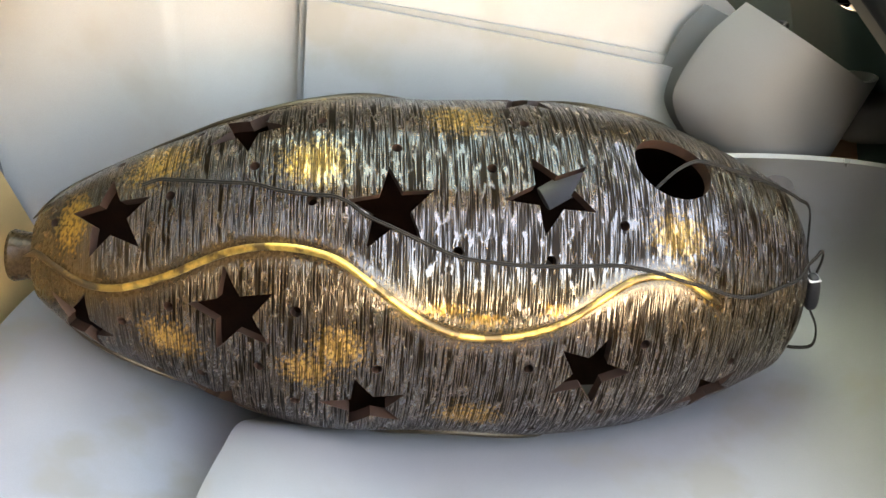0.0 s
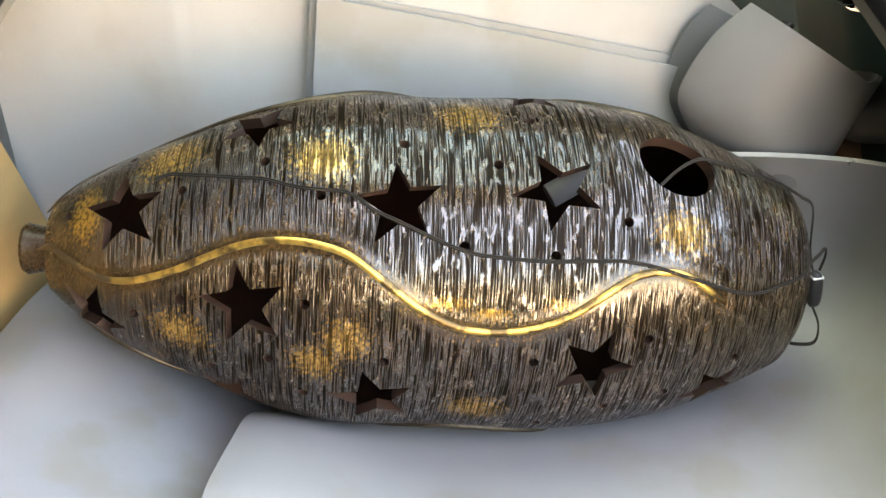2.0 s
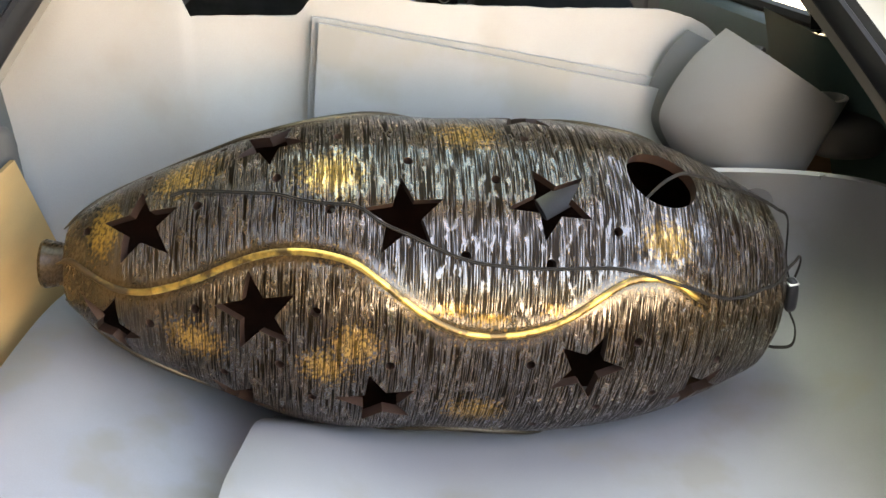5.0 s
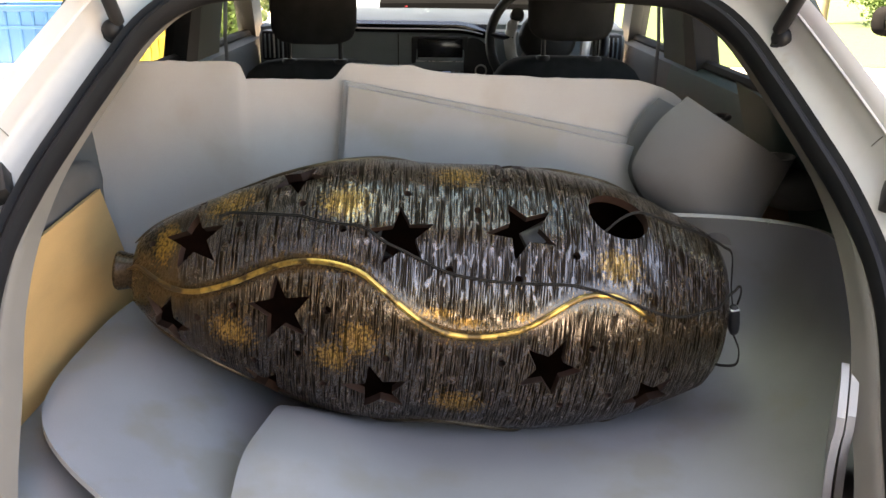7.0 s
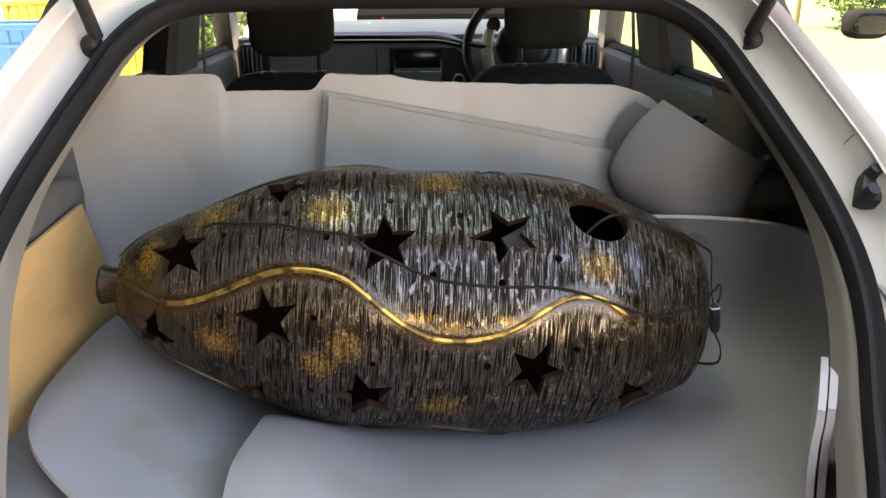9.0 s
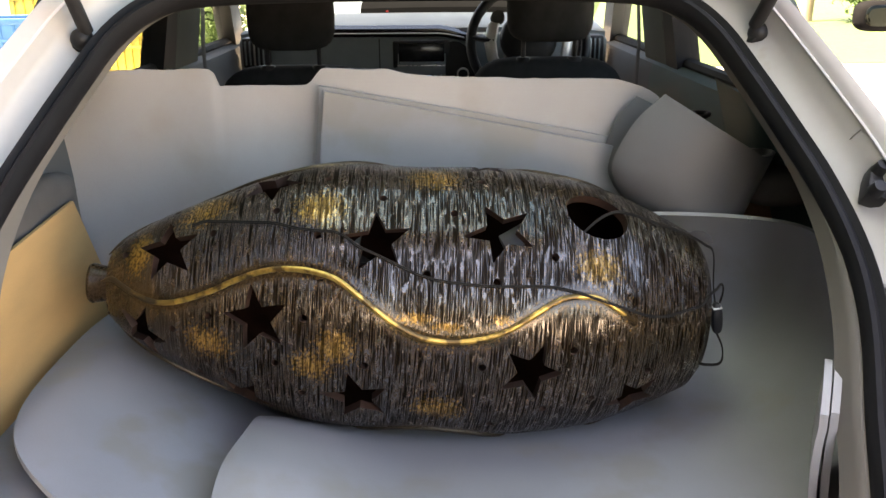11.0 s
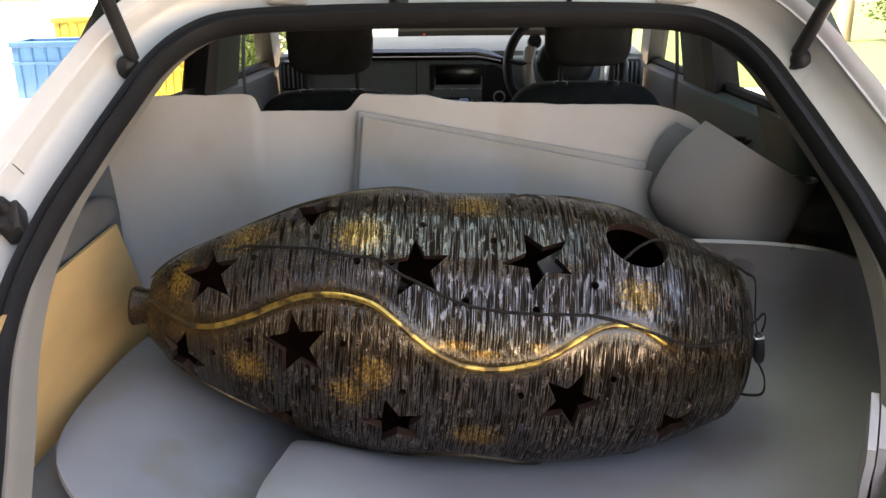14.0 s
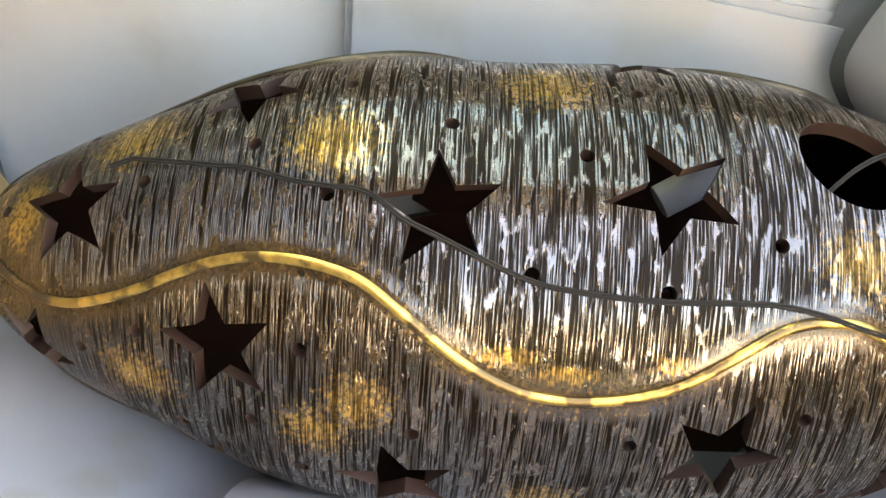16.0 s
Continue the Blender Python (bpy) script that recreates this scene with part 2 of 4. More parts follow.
bm = bmesh.new()
prof = [(0.017 * math.cos(a) * (1.25 if math.cos(a) > 0 else 1), 0.006 + 0.024 * math.sin(a)) for a in [2 * math.pi * k / 14 for k in range(14)]]
for k, q in ((3, 0.012), (4, 0.004)):
    prof[k] = (prof[k][0], prof[k][1] - q)          # a groove along the crown
loft(bm, along_opening(prof + prof[:1]), closed=True)
bmesh.ops.remove_doubles(bm, verts=bm.verts, dist=1e-5)
in_car("seal", bm, RUBBER, "thick black rubber weather seal")

bm = bmesh.new()
loft(bm, along_opening([(0.0, -0.02), (0.02, -0.012), (0.03, -0.008), (0.045, 0.004), (0.062, 0.018), (0.066, 0.032), (0.069, 0.042), (0.075, 0.055), (0.077, 0.061), (0.083, 0.069),
                        (0.090, 0.074), (0.096, 0.066), (0.099, -0.02), (0.112, -0.06, 0.25)], 0.25), closed=True)
in_car("rear_aperture", bm, PAINT, "white painted gutter around the boot opening")

for lo_, hi_ in ((6, 44), (len(LOOP) - 44, len(LOOP) - 6)):
    seam = []
    for i in range(lo_, hi_):
        k = 1 + 0.25 * smoothstep(0.68, 0.4, LOOP[i].z)
        seam.append(LOOP[i] + outward(i) * (0.06 + 0.0135 * k) + OUT * 0.0535)
    bm = bmesh.new()
    tube(bm, seam, 0.0032, 8, squash=(0.8, 1.3))
    in_car("gutter_seam", bm, PAINT, "raised pressed seam along the gutter")
    i = lo_ + 20 if lo_ < 30 else hi_ - 20
    k = 1 + 0.25 * smoothstep(0.68, 0.4, LOOP[i].z)
    bm = bmesh.new()
    tube(bm, [LOOP[i] + outward(i) * (0.06 + q * k) + OUT * h for q, h in ((0.003, 0.028), (0.0065, 0.0385), (0.011, 0.0475))], 0.0009, 6)
    in_car("panel_joint", bm, TRIM, "fine dark joint between two panels")

bm = bmesh.new()
rows = along_opening([(-0.008, 0.0), (-0.02, 0.0), (-0.0245, -0.004), (-0.026, -0.006, 0.012), (-0.030, -0.008, 0.045), (-0.022, -0.008, 0.052), (0.03, -0.01, 0.06)])
for i, row in enumerate(rows):
    w = 0.016 * smoothstep(0.3, 0.5, LOOP[i].z)
    rows[i] = [p + outward(i) * w for p in row]
loft(bm, rows, closed=True)
in_car("aperture_trim", bm, TRIM, "pale trim strip inside the seal")
bm = bmesh.new()
loft(bm, along_opening([(0.026, -0.01, 0.055), (0.06, -0.012, 0.075), (0.085, -0.012, 0.12), (0.10, -0.012, 0.2)]), closed=True)
in_car("inner_quarter", bm, PILLAR, "green-grey inner quarter trim")
bm = bmesh.new()
loft(bm, along_opening([(0.11, -0.02), (0.115, -0.02, 0.2), (0.12, -0.02, 0.4)]), closed=True)
in_car("outer_quarter", bm, PAINT)

def on_gutter(x, z, o=0.05, h=0.012):
    """A place on the painted gutter outside the seal."""
    i = min(range(len(LOOP)), key=lambda q: (LOOP[q] - on_opening(x, z)).length)
    return LOOP[i] + outward(i) * o + OUT * h, outward(i)


for x in (-0.30, 0.37):
    c, o = on_gutter(x, 0.71, 0.052, 0.012)
    bm = bmesh.new()
    for a in (-1, 1):
        box(bm, (-0.032, 0.012 * a - 0.003, -0.004), (0.032, 0.012 * a + 0.003, 0.006), 0.001)
        box(bm, (0.032 * a - 0.003, -0.014, -0.004), (0.032 * a + 0.003, 0.014, 0.006), 0.001)
    box(bm, (-0.03, -0.012, -0.004), (0.03, 0.012, 0.0), 0.001)
    rot = Matrix((Vector((1, 0, 0)), o, OUT)).transposed().to_4x4()
    bmesh.ops.transform(bm, matrix=Matrix.Translation(c) @ rot, verts=bm.verts)
    in_car("hinge_plate", bm, PAINT, "pressed hinge plate")
for x, r0, nm, mm in ((-0.105, 0.03, "grommet", BLACK), (0.18, 0.011, "plug", RUBBER)):
    c, o = on_gutter(x, 0.71, 0.05, 0.006)
    bm = bmesh.new()
    rot = Matrix((Vector((1, 0, 0)), o, OUT)).transposed().to_4x4()
    tube(bm, [Matrix.Translation(c) @ rot @ Vector((0, 0, z)) for z in (-0.004, 0.006, 0.012, 0.02)], [r0, r0, r0 * 0.8, r0 * 0.45], 18, squash=(1, 0.6))
    in_car(nm, bm, mm, "black rubber grommet")

for sx in (-1, 1):
    # tie-down recess in the pale trim
    bm = bmesh.new()
    cushion(bm, (sx * 0.592, 0.745, 0.285), (0.008, 0.016, 0.024), 3.0, 16, 10)
    in_car("tie_down", bm, TRIM, "moulded tie-down recess")
    # lower boot side, behind the opening
    bm = bmesh.new()
    rows = []
    for i in range(25):
        y = 0.42 + i * 0.04
        rows.append([(sx * (x + (0.12 if sx > 0 else 0)), y, z) for x, z in [(0.575, -0.05), (0.615, 0.08), (0.645, 0.25), (0.655, 0.38), (0.665, 0.46)]])
    loft(bm, rows)
    in_car("boot_side", bm, TRIM_DARK, "dark moulded boot side trim")
    # door panels with arm rests
    for y0, y1, mm, nm in ((1.36, 2.14, DOOR, "rear_door_panel"), (2.14, 2.98, DOOR_LIGHT, "front_door_panel")):
        bm = bmesh.new()
        rows = []
        for i in range(21):
            y = y0 + (y1 - y0) * i / 20
            k = 0.012 * math.sin(math.pi * i / 20)
            rows.append([(sx * x, y, z) for x, z in [(0.60, -0.2), (0.61, 0.2), (0.60 - k, 0.29), (0.605 - k, 0.31), (0.635, 0.345), (0.64, 0.4), (0.645, 0.46), (0.652, 0.488), (0.67, 0.5), (0.69, 0.503)]])
        loft(bm, rows)
        in_car(nm, bm, mm, "moulded door panel below the window")
    bm = bmesh.new()
    loft(bm, [[(sx * (0.705 - 0.02 * k + (0.085 * (1 - smoothstep(1.08, 1.22, 0.95 + 0.03 * i)) if sx > 0 else 0.07)), 0.95 + 0.03 * i, 0.15 + 0.07 * k + 0.002 * i) for k in range(6)] for i in range(17)])
    in_car("rear_side_trim", bm, DOOR, "dark green-grey side trim")
    bm = bmesh.new()
    for y0, y1 in ((1.38, 1.97), (2.26, 2.84)):
        tube(bm, [(sx * 0.69, y0, 0.508), (sx * 0.69, y1, 0.508)], 0.016, 8)
        for yy in (y0, y1):
            tube(bm, [(sx * 0.69, yy, 0.5), (sx * 0.65, yy - 0.12 * (yy > 2.5), 0.77)], 0.017, 8)
    in_car("window_frame", bm, RUBBER, "black window frame")
    bm = bmesh.new()
    tube(bm, [(sx * 0.60, 2.17, 0.76), (sx * 0.612, 2.15, 0.55), (sx * 0.60, 2.12, 0.3), (sx * 0.56, 2.1, -0.05)], 0.022, 8, squash=(0.08, 1))
    in_car("seat_belt", bm, BLACK, "black seat belt webbing")
    for nm, y0, y1, lean in (("rear_pillar", 1.0, 1.12, 0.38), ("door_pillar", 1.91, 2.02, 0.03), ("centre_pillar", 2.03, 2.27, -0.02), ("front_pillar", 2.86, 3.0, -0.35)):
        bm = bmesh.new()
        loft(bm, [[(sx * (0.668 - 0.05 * k / 6), y + lean * k / 6, 0.45 + 0.32 * k / 6) for k in range(7)] for y in (y0, (y0 + y1) / 2 - 0.01, y1)]
             + [[(sx * (0.73 - 0.05 * k / 6), y + lean * k / 6, 0.45 + 0.32 * k / 6) for k in range(7)] for y in (y1, (y0 + y1) / 2, y0)], closed=True)
        in_car(nm, bm, PILLAR if nm in ("centre_pillar", "rear_pillar") else RUBBER if nm == "door_pillar" else TRIM_DARK)
    bm = bmesh.new()
    for y0, y1 in ((1.36, 2.0), (2.24, 2.86)):
        loft(bm, [[(sx * 0.70, y0, 0.5), (sx * 0.655, y0, 0.77)], [(sx * 0.70, y1, 0.5), (sx * 0.655, y1 - 0.2 * (y1 > 2.5), 0.77)]])
    in_car("side_glass", bm, GLASS)
    bm = bmesh.new()
    loft(bm, [[(sx * 0.205 / 0.205 * x, y, z) for x, z in [(0.71, 0.5), (0.79, 0.42), (0.83, 0.2), (0.83, -0.1), (0.8, -0.45)]] for y in (0.75, 1.3, 2.2, 3.3)])
    in_car("body_side", bm, PAINT)

bm = bmesh.new()
loft(bm, [[(x, y, 0.775 + 0.03 * (1 - (x / 0.66) ** 2)) for x in [-0.68 + 1.36 * k / 12 for k in range(13)]] for y in (1.26, 1.6, 2.2, 2.66)])
in_car("roof", bm, HEADLINER, "pale headliner")
bm = bmesh.new()
loft(bm, [[(x, y, 0.80 + 0.03 * (1 - (x / 0.66) ** 2)) for x in [-0.74 + 1.48 * k / 12 for k in range(13)]] for y in (1.3, 1.6, 2.2, 2.68)])
in_car("roof_panel", bm, PAINT)
bm = bmesh.new()
loft(bm, [[(x, y, z) for x in [-0.66 + 1.32 * k / 8 for k in range(9)]] for y, z in ((2.66, 0.79), (3.45, 0.42))])
in_car("windscreen", bm, SCREEN_GLASS)
bm = bmesh.new()
box(bm, (-0.66, 0.4, -0.10), (0.66, 3.2, -0.03), 0.01)
in_car("boot_floor", bm, CARPET, "dark carpeted boot floor")
bm = bmesh.new()
box(bm, (-0.7, 0.3, -0.45), (0.7, 0.46, -0.03), 0.03)
in_car("rear_bumper", bm, PAINT)

# dashboard
bm = bmesh.new()
dprof = [(2.98, 0.20), (2.80, 0.22), (2.735, 0.30), (2.715, 0.42), (2.71, 0.515), (2.716, 0.53), (2.74, 0.536), (2.742, 0.545),
         (2.74, 0.552), (2.75, 0.556), (2.80, 0.56), (2.92, 0.574), (3.1, 0.588), (3.4, 0.628), (3.46, 0.44)]
loft(bm, [[(x, y + 0.05 * (x / 0.63) ** 2, z - 0.02 * (x / 0.63) ** 4) for y, z in dprof] for x in [-0.64 + 1.28 * k / 24 for k in range(25)]])
dash = in_car("dashboard", bm, DASH, "blue-grey plastic dashboard")
bm = bmesh.new()
box(bm, (-0.105, 2.695, 0.42), (0.09, 2.73, 0.512), 0.006)
screen = in_car("screen_bezel", bm, BLACK, "black double screen unit", dash)
bm = bmesh.new()
box(bm, (-0.085, 2.692, 0.435), (0.072, 2.697, 0.505), 0.002)
in_car("screen_face", bm, SCREEN, "dark blank screen", dash)
for vx in (-0.575, 0.575):
    bm = bmesh.new()
    box(bm, (vx - 0.045, 2.70, 0.425), (vx + 0.045, 2.78, 0.525), 0.008)
    in_car("vent_frame", bm, BLACK, "", dash)
    for k in range(5):
        bm = bmesh.new()
        box(bm, (vx - 0.034 + 0.015 * k, 2.688, 0.435), (vx - 0.03 + 0.015 * k, 2.702, 0.515), 0.001)
        in_car("vent_slat", bm, DASH if k != 2 else SILVER, "", dash)
bm = bmesh.new()
for k in range(24):
    x0, x1 = -0.44 + 0.62 * k / 24, -0.44 + 0.62 * (k + 1) / 24
    d0, d1 = 0.02 * smoothstep(0.05, 0.18, x0), 0.02 * smoothstep(0.05, 0.18, x1)
    q0, q1 = 0.05 * (x0 / 0.63) ** 2, 0.05 * (x1 / 0.63) ** 2
    loft(bm, [[(x0, 2.704 + q0, 0.524 - d0), (x0, 2.70 + q0, 0.535 - d0), (x0, 2.702 + q0, 0.552 - 1.3 * d0), (x0, 2.735 + q0, 0.562 - 1.3 * d0)],
              [(x1, 2.704 + q1, 0.524 - d1), (x1, 2.70 + q1, 0.535 - d1), (x1, 2.702 + q1, 0.552 - 1.3 * d1), (x1, 2.735 + q1, 0.562 - 1.3 * d1)]])
bmesh.ops.remove_doubles(bm, verts=bm.verts, dist=1e-5)
in_car("gloss_band", bm, SCREEN, "glossy black band along the dashboard", dash)
bm = bmesh.new()
tube(bm, [(-0.43 + 0.03 * k, 2.697 + 0.05 * ((-0.43 + 0.03 * k) / 0.63) ** 2, 0.537 - 0.02 * smoothstep(0.05, 0.18, -0.43 + 0.03 * k)) for k in range(20)], 0.0018, 6)
in_car("silver_line", bm, STEEL, "thin bright line", dash)
bm = bmesh.new()
box(bm, (-0.152, 2.70, 0.40), (-0.149, 2.716, 0.52), 0)
in_car("glovebox_joint", bm, BLACK, "", dash)
bm = bmesh.new()
box(bm, (-0.09, 2.688, 0.428), (0.075, 2.693, 0.431), 0.0005)
in_car("screen_edge", bm, STEEL, "", dash)
bm = bmesh.new()
bmesh.ops.create_cone(bm, segments=24, radius1=0.022, radius2=0.02, depth=0.012, cap_ends=True, matrix=pose(0.135, 2.69, 0.40, 90, 0, 0))
knob = in_car("start_button", bm, SILVER, "round silver-ringed button", dash)
bm = bmesh.new()
bmesh.ops.create_cone(bm, segments=24, radius1=0.016, radius2=0.016, depth=0.014, cap_ends=True, matrix=pose(0.135, 2.688, 0.40, 90, 0, 0))
in_car("button_face", bm, BLACK, "", knob)
bm = bmesh.new()
box(bm, (-0.15, 2.66, 0.2), (0.14, 2.73, 0.36), 0.02)
in_car("centre_console", bm, BLACK, "dark centre console", dash)
bm = bmesh.new()
loft(bm, [[(-0.125 + 0.02 * k, 2.715 - 0.012 * k, 0.515 - 0.05 * k * k), (-0.105 + 0.02 * k, 2.706 - 0.012 * k, 0.513 - 0.05 * k * k), (0.092 - 0.018 * k, 2.706 - 0.012 * k, 0.513 - 0.05 * k * k),
           (0.112 - 0.018 * k, 2.715 - 0.012 * k, 0.515 - 0.05 * k * k)] for k in (0, 0.5, 1.0, 1.5, 1.75)])
in_car("screen_surround", bm, DASH, "raised panel around the screen", dash)
bm = bmesh.new()
box(bm, (-0.07, 2.655, 0.372), (0.035, 2.675, 0.402), 0.004)
in_car("climate_display", bm, SCREEN, "dark climate display", dash)
for k in range(6):
    bm = bmesh.new()
    box(bm, (0.045 + 0.018 * (k % 2), 2.655, 0.376 + 0.01 * (k // 2)), (0.058 + 0.018 * (k % 2), 2.668, 0.382 + 0.01 * (k // 2)), 0.001)
    in_car("climate_button", bm, TRIM_DARK, "", dash)
bm = bmesh.new()
loft(bm, [[(0.105 + 0.075 * math.cos(a) * r, 2.70 - 0.012 * (1 - r), 0.40 + 0.11 * math.sin(a) * r) for a in [2 * math.pi * k / 24 for k in range(25)]] for r in (1, 0.9, 0.5, 0.01)])
in_car("gear_pod", bm, BLACK, "dark curved panel beside the screen", dash)
bm = bmesh.new()
loft(bm, [[(x, y, z + 0.008 * math.cos(3 * (x - 0.1))) for y, z in ((3.08, 0.570), (3.09, 0.598), (3.14, 0.612), (3.3, 0.625))] for x in [-0.24 + 0.08625 * k for k in range(9)]])
in_car("instrument_hood", bm, HOOD, "low black hood of the central instruments", dash)
bm = bmesh.new()
box(bm, (-0.143, 3.07, 0.590), (-0.133, 3.08, 0.595), 0.001)
in_car("warning_light", bm, material("red_lens", (0.5, 0.02, 0.02), 0.3, vary=0.0), "small red lens", dash)
bm = bmesh.new()
bmesh.ops.create_cone(bm, segments=16, radius1=0.016, radius2=0.014, depth=0.012, cap_ends=True, matrix=pose(0.014, 2.42, 0.421))
cap = thing("bottle_cap", bm, material("blue_cap", (0.25, 0.36, 0.7), 0.35, vary=0.05), "pale blue bottle cap between the front seats", "bottle")
bm = bmesh.new()
tube(bm, [(0.014, 2.42, z) for z in (0.2, 0.21, 0.37, 0.395, 0.417)], [0.028, 0.032, 0.032, 0.02, 0.013], 16)
link("bottle_body", bm, GLASS, cap, "clear plastic bottle")
bm = bmesh.new()
box(bm, (-0.06, 2.1, -0.2), (0.08, 2.66, 0.2), 0.02)
in_car("arm_rest_console", bm, BLACK, "dark console between the front seats")

# steering wheel on its column, seen behind the right-hand seat
wheel = tagged(empty("steering_wheel", (0.335, 2.5, 0.5)), "black steering wheel with pale silver spokes", "steering wheel")
WM = pose(0.335, 2.47, 0.52, 68, 0, 0)
bm = bmesh.new()
tube(bm, [WM @ Vector((0.183 * math.cos(a), 0.183 * math.sin(a), 0)) for a in [2 * math.pi * k / 48 for k in range(48)]], 0.0155, 10, closed=True)
part("rim", bm, BLACK, wheel)
bm = bmesh.new()
bmesh.ops.create_uvsphere(bm, u_segments=24, v_segments=14, radius=1, matrix=WM @ Matrix.Translation((0, 0.012, 0)) @ Matrix.Diagonal((0.092, 0.088, 0.042, 1)))
part("hub", bm, BLACK, wheel)
for sx in (-1, 1):
    bm = bmesh.new()
    tube(bm, [WM @ Vector(p) for p in [(sx * 0.092, 0.085, 0.012), (sx * 0.112, 0.05, 0.018), (sx * 0.122, 0.0, 0.014), (sx * 0.115, -0.05, 0.01), (sx * 0.09, -0.09, 0.0)]],
         [0.014, 0.022, 0.022, 0.02, 0.012], 10, squash=(0.6, 1))
    part("spoke", bm, SILVER, wheel, "pale silver spoke")
    bm = bmesh.new()
    tube(bm, [WM @ Vector(p) for p in [(sx * 0.11, 0.01, 0.0), (sx * 0.15, 0.015, 0.0), (sx * 0.178, 0.02, 0)]], [0.035, 0.024, 0.02], 10, squash=(0.4, 1))
    part("spoke_arm", bm, BLACK, wheel)
    bm = bmesh.new()
    bmesh.ops.create_cone(bm, segments=20, radius1=0.023, radius2=0.020, depth=0.022, cap_ends=True, matrix=WM @ pose(sx * 0.098, 0.075, 0.028))
    part("button", bm, BLACK, wheel)
bm = bmesh.new()
tube(bm, [WM @ Vector((-0.004 + 0.024 * math.cos(a), 0.03 + 0.018 * math.sin(a), 0.042)) for a in [2 * math.pi * k / 24 for k in range(24)]], 0.0025, 6, closed=True)
part("emblem_ring", bm, STEEL, wheel, "plain chrome ring")
bm = bmesh.new()
tube(bm, [WM @ Vector((0, 0, -0.02)), WM @ Vector((0, 0, -0.3))], [0.05, 0.07], 12)
part("column", bm, BLACK, wheel)


# front seats
def front_seat(top, lift):
    seat = tagged(empty("front_seat", (0, 2.0, -0.25)), "charcoal fabric front car seat with a tall head restraint", "car seat", "front seats")
    bm = bmesh.new()
    cushion(bm, (0, 2.02, 0.19 + top), (0.222, 0.075, 0.33), 4.6, 28, 18, bend=0.35)
    part("backrest", bm, FABRIC, seat)
    bm = bmesh.new()
    cushion(bm, (0, 1.985, 0.632 + lift), (0.113, 0.048, 0.092), 4.2, bend=0.8)
    part("headrest", bm, FABRIC, seat)
    for x in (-0.068, 0.068):
        bm = bmesh.new()
        tube(bm, [(x, 2.0, 0.45), (x, 1.99, 0.6)], 0.006, 10)
        part("headrest_post", bm, BLACK, seat, "dark metal head restraint post")
        bm = bmesh.new()
        bmesh.ops.create_cone(bm, segments=14, radius1=0.024, radius2=0.016, depth=0.012, cap_ends=True, matrix=pose(x, 1.995, 0.517 + top))
        part("post_collar", bm, BLACK, seat)
    bm = bmesh.new()
    cushion(bm, (0, 2.3, -0.06), (0.25, 0.27, 0.09), 3.4)
    part("seat_cushion", bm, FABRIC, seat)
    bm = bmesh.new()
    box(bm, (-0.2, 2.1, -0.25), (0.2, 2.5, -0.12), 0.02)
    part("seat_base", bm, BLACK, seat)
    return seat


for x, top, lift in ((0.338, 0.0, 0.022), (-0.338, -0.016, 0.006)):
    front_seat(top, lift).matrix_basis = pose(x, 2.0, -0.25)

# ---- foam sheets ----
def top_of_back(x):
    z = 0.585 - 0.012 * smoothstep(-0.2, 0.3, x)
    z -= 0.029 * smoothstep(-0.362, -0.35, x) * (1 - smoothstep(-0.2, -0.165, x))
    z -= 0.01 * smoothstep(-0.06, 0.0, x)
    if x > 0.33:
        z -= 0.13 * (1 - math.sqrt(max(0, 1 - ((x - 0.33) / 0.145) ** 2)))
    return z + 0.0025 * noise.noise((x * 30, 1.7, 0)) + 0.0012 * noise.noise((x * 90, 4.1, 0))


def scale_from_eye(f, k):
    """The same sheet, scaled k times about the camera's eye: same view, farther off."""
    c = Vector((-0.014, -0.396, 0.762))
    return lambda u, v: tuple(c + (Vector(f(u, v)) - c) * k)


def back_sheet(u, v):
    x0 = -0.69 + 0.25 * max(0, 0.72 - v)
    x = x0 + (0.475 - x0) * u
    z = 0.0 + (top_of_back(x)) * v
    y = 1.185 - 0.02 * (1 - v) ** 1.6 + 0.008 * math.sin(7 * x + 1) * v + 0.022 * math.exp(-((x + 0.45) / 0.1) ** 2) * v + 0.012 * math.sin(13 * x + 5 * v) * v * v * smoothstep(0.1, -0.3, x)
    return (x, y, z)


thing("foam_sheet", sheet(scale_from_eye(back_sheet, 1.045), 130, 24, 0.008), [FOAM_PALE, FOAM_EDGE_LIT], "large pale grey foam sheet standing upright with a notched top edge", "foam sheet")


def leaning_sheet(dy, dz, slope, x0, x1):
    def f(u, v):
        x = x0 + (x1 - x0) * u
        z = 0.02 + (0.535 + dz - slope * (x - x0)) * v
        return (x - 0.055 * (1 - v) * (1 - u), 1.166 + dy - 0.02 * (1 - v) ** 1.6 + 0.006 * math.sin(7 * x + 1) * v, z)
    return f


thing("foam_sheet", sheet(scale_from_eye(leaning_sheet(0.004, 0.002, 0.185, -0.172, 0.5), 1.045), 40, 16, 0.008), [FOAM_MID, FOAM_EDGE_LIT], "grey foam sheet leaning against the larger standing sheet", "foam sheet")
thing("foam_sheet", sheet(scale_from_eye(leaning_sheet(-0.004, -0.006, 0.20, -0.163, 0.5), 1.04), 40, 16, 0.008), [FOAM_MID, FOAM_EDGE_LIT], "grey foam sheet leaning before another, its top edge sloping", "foam sheet")


BEND = 0.18


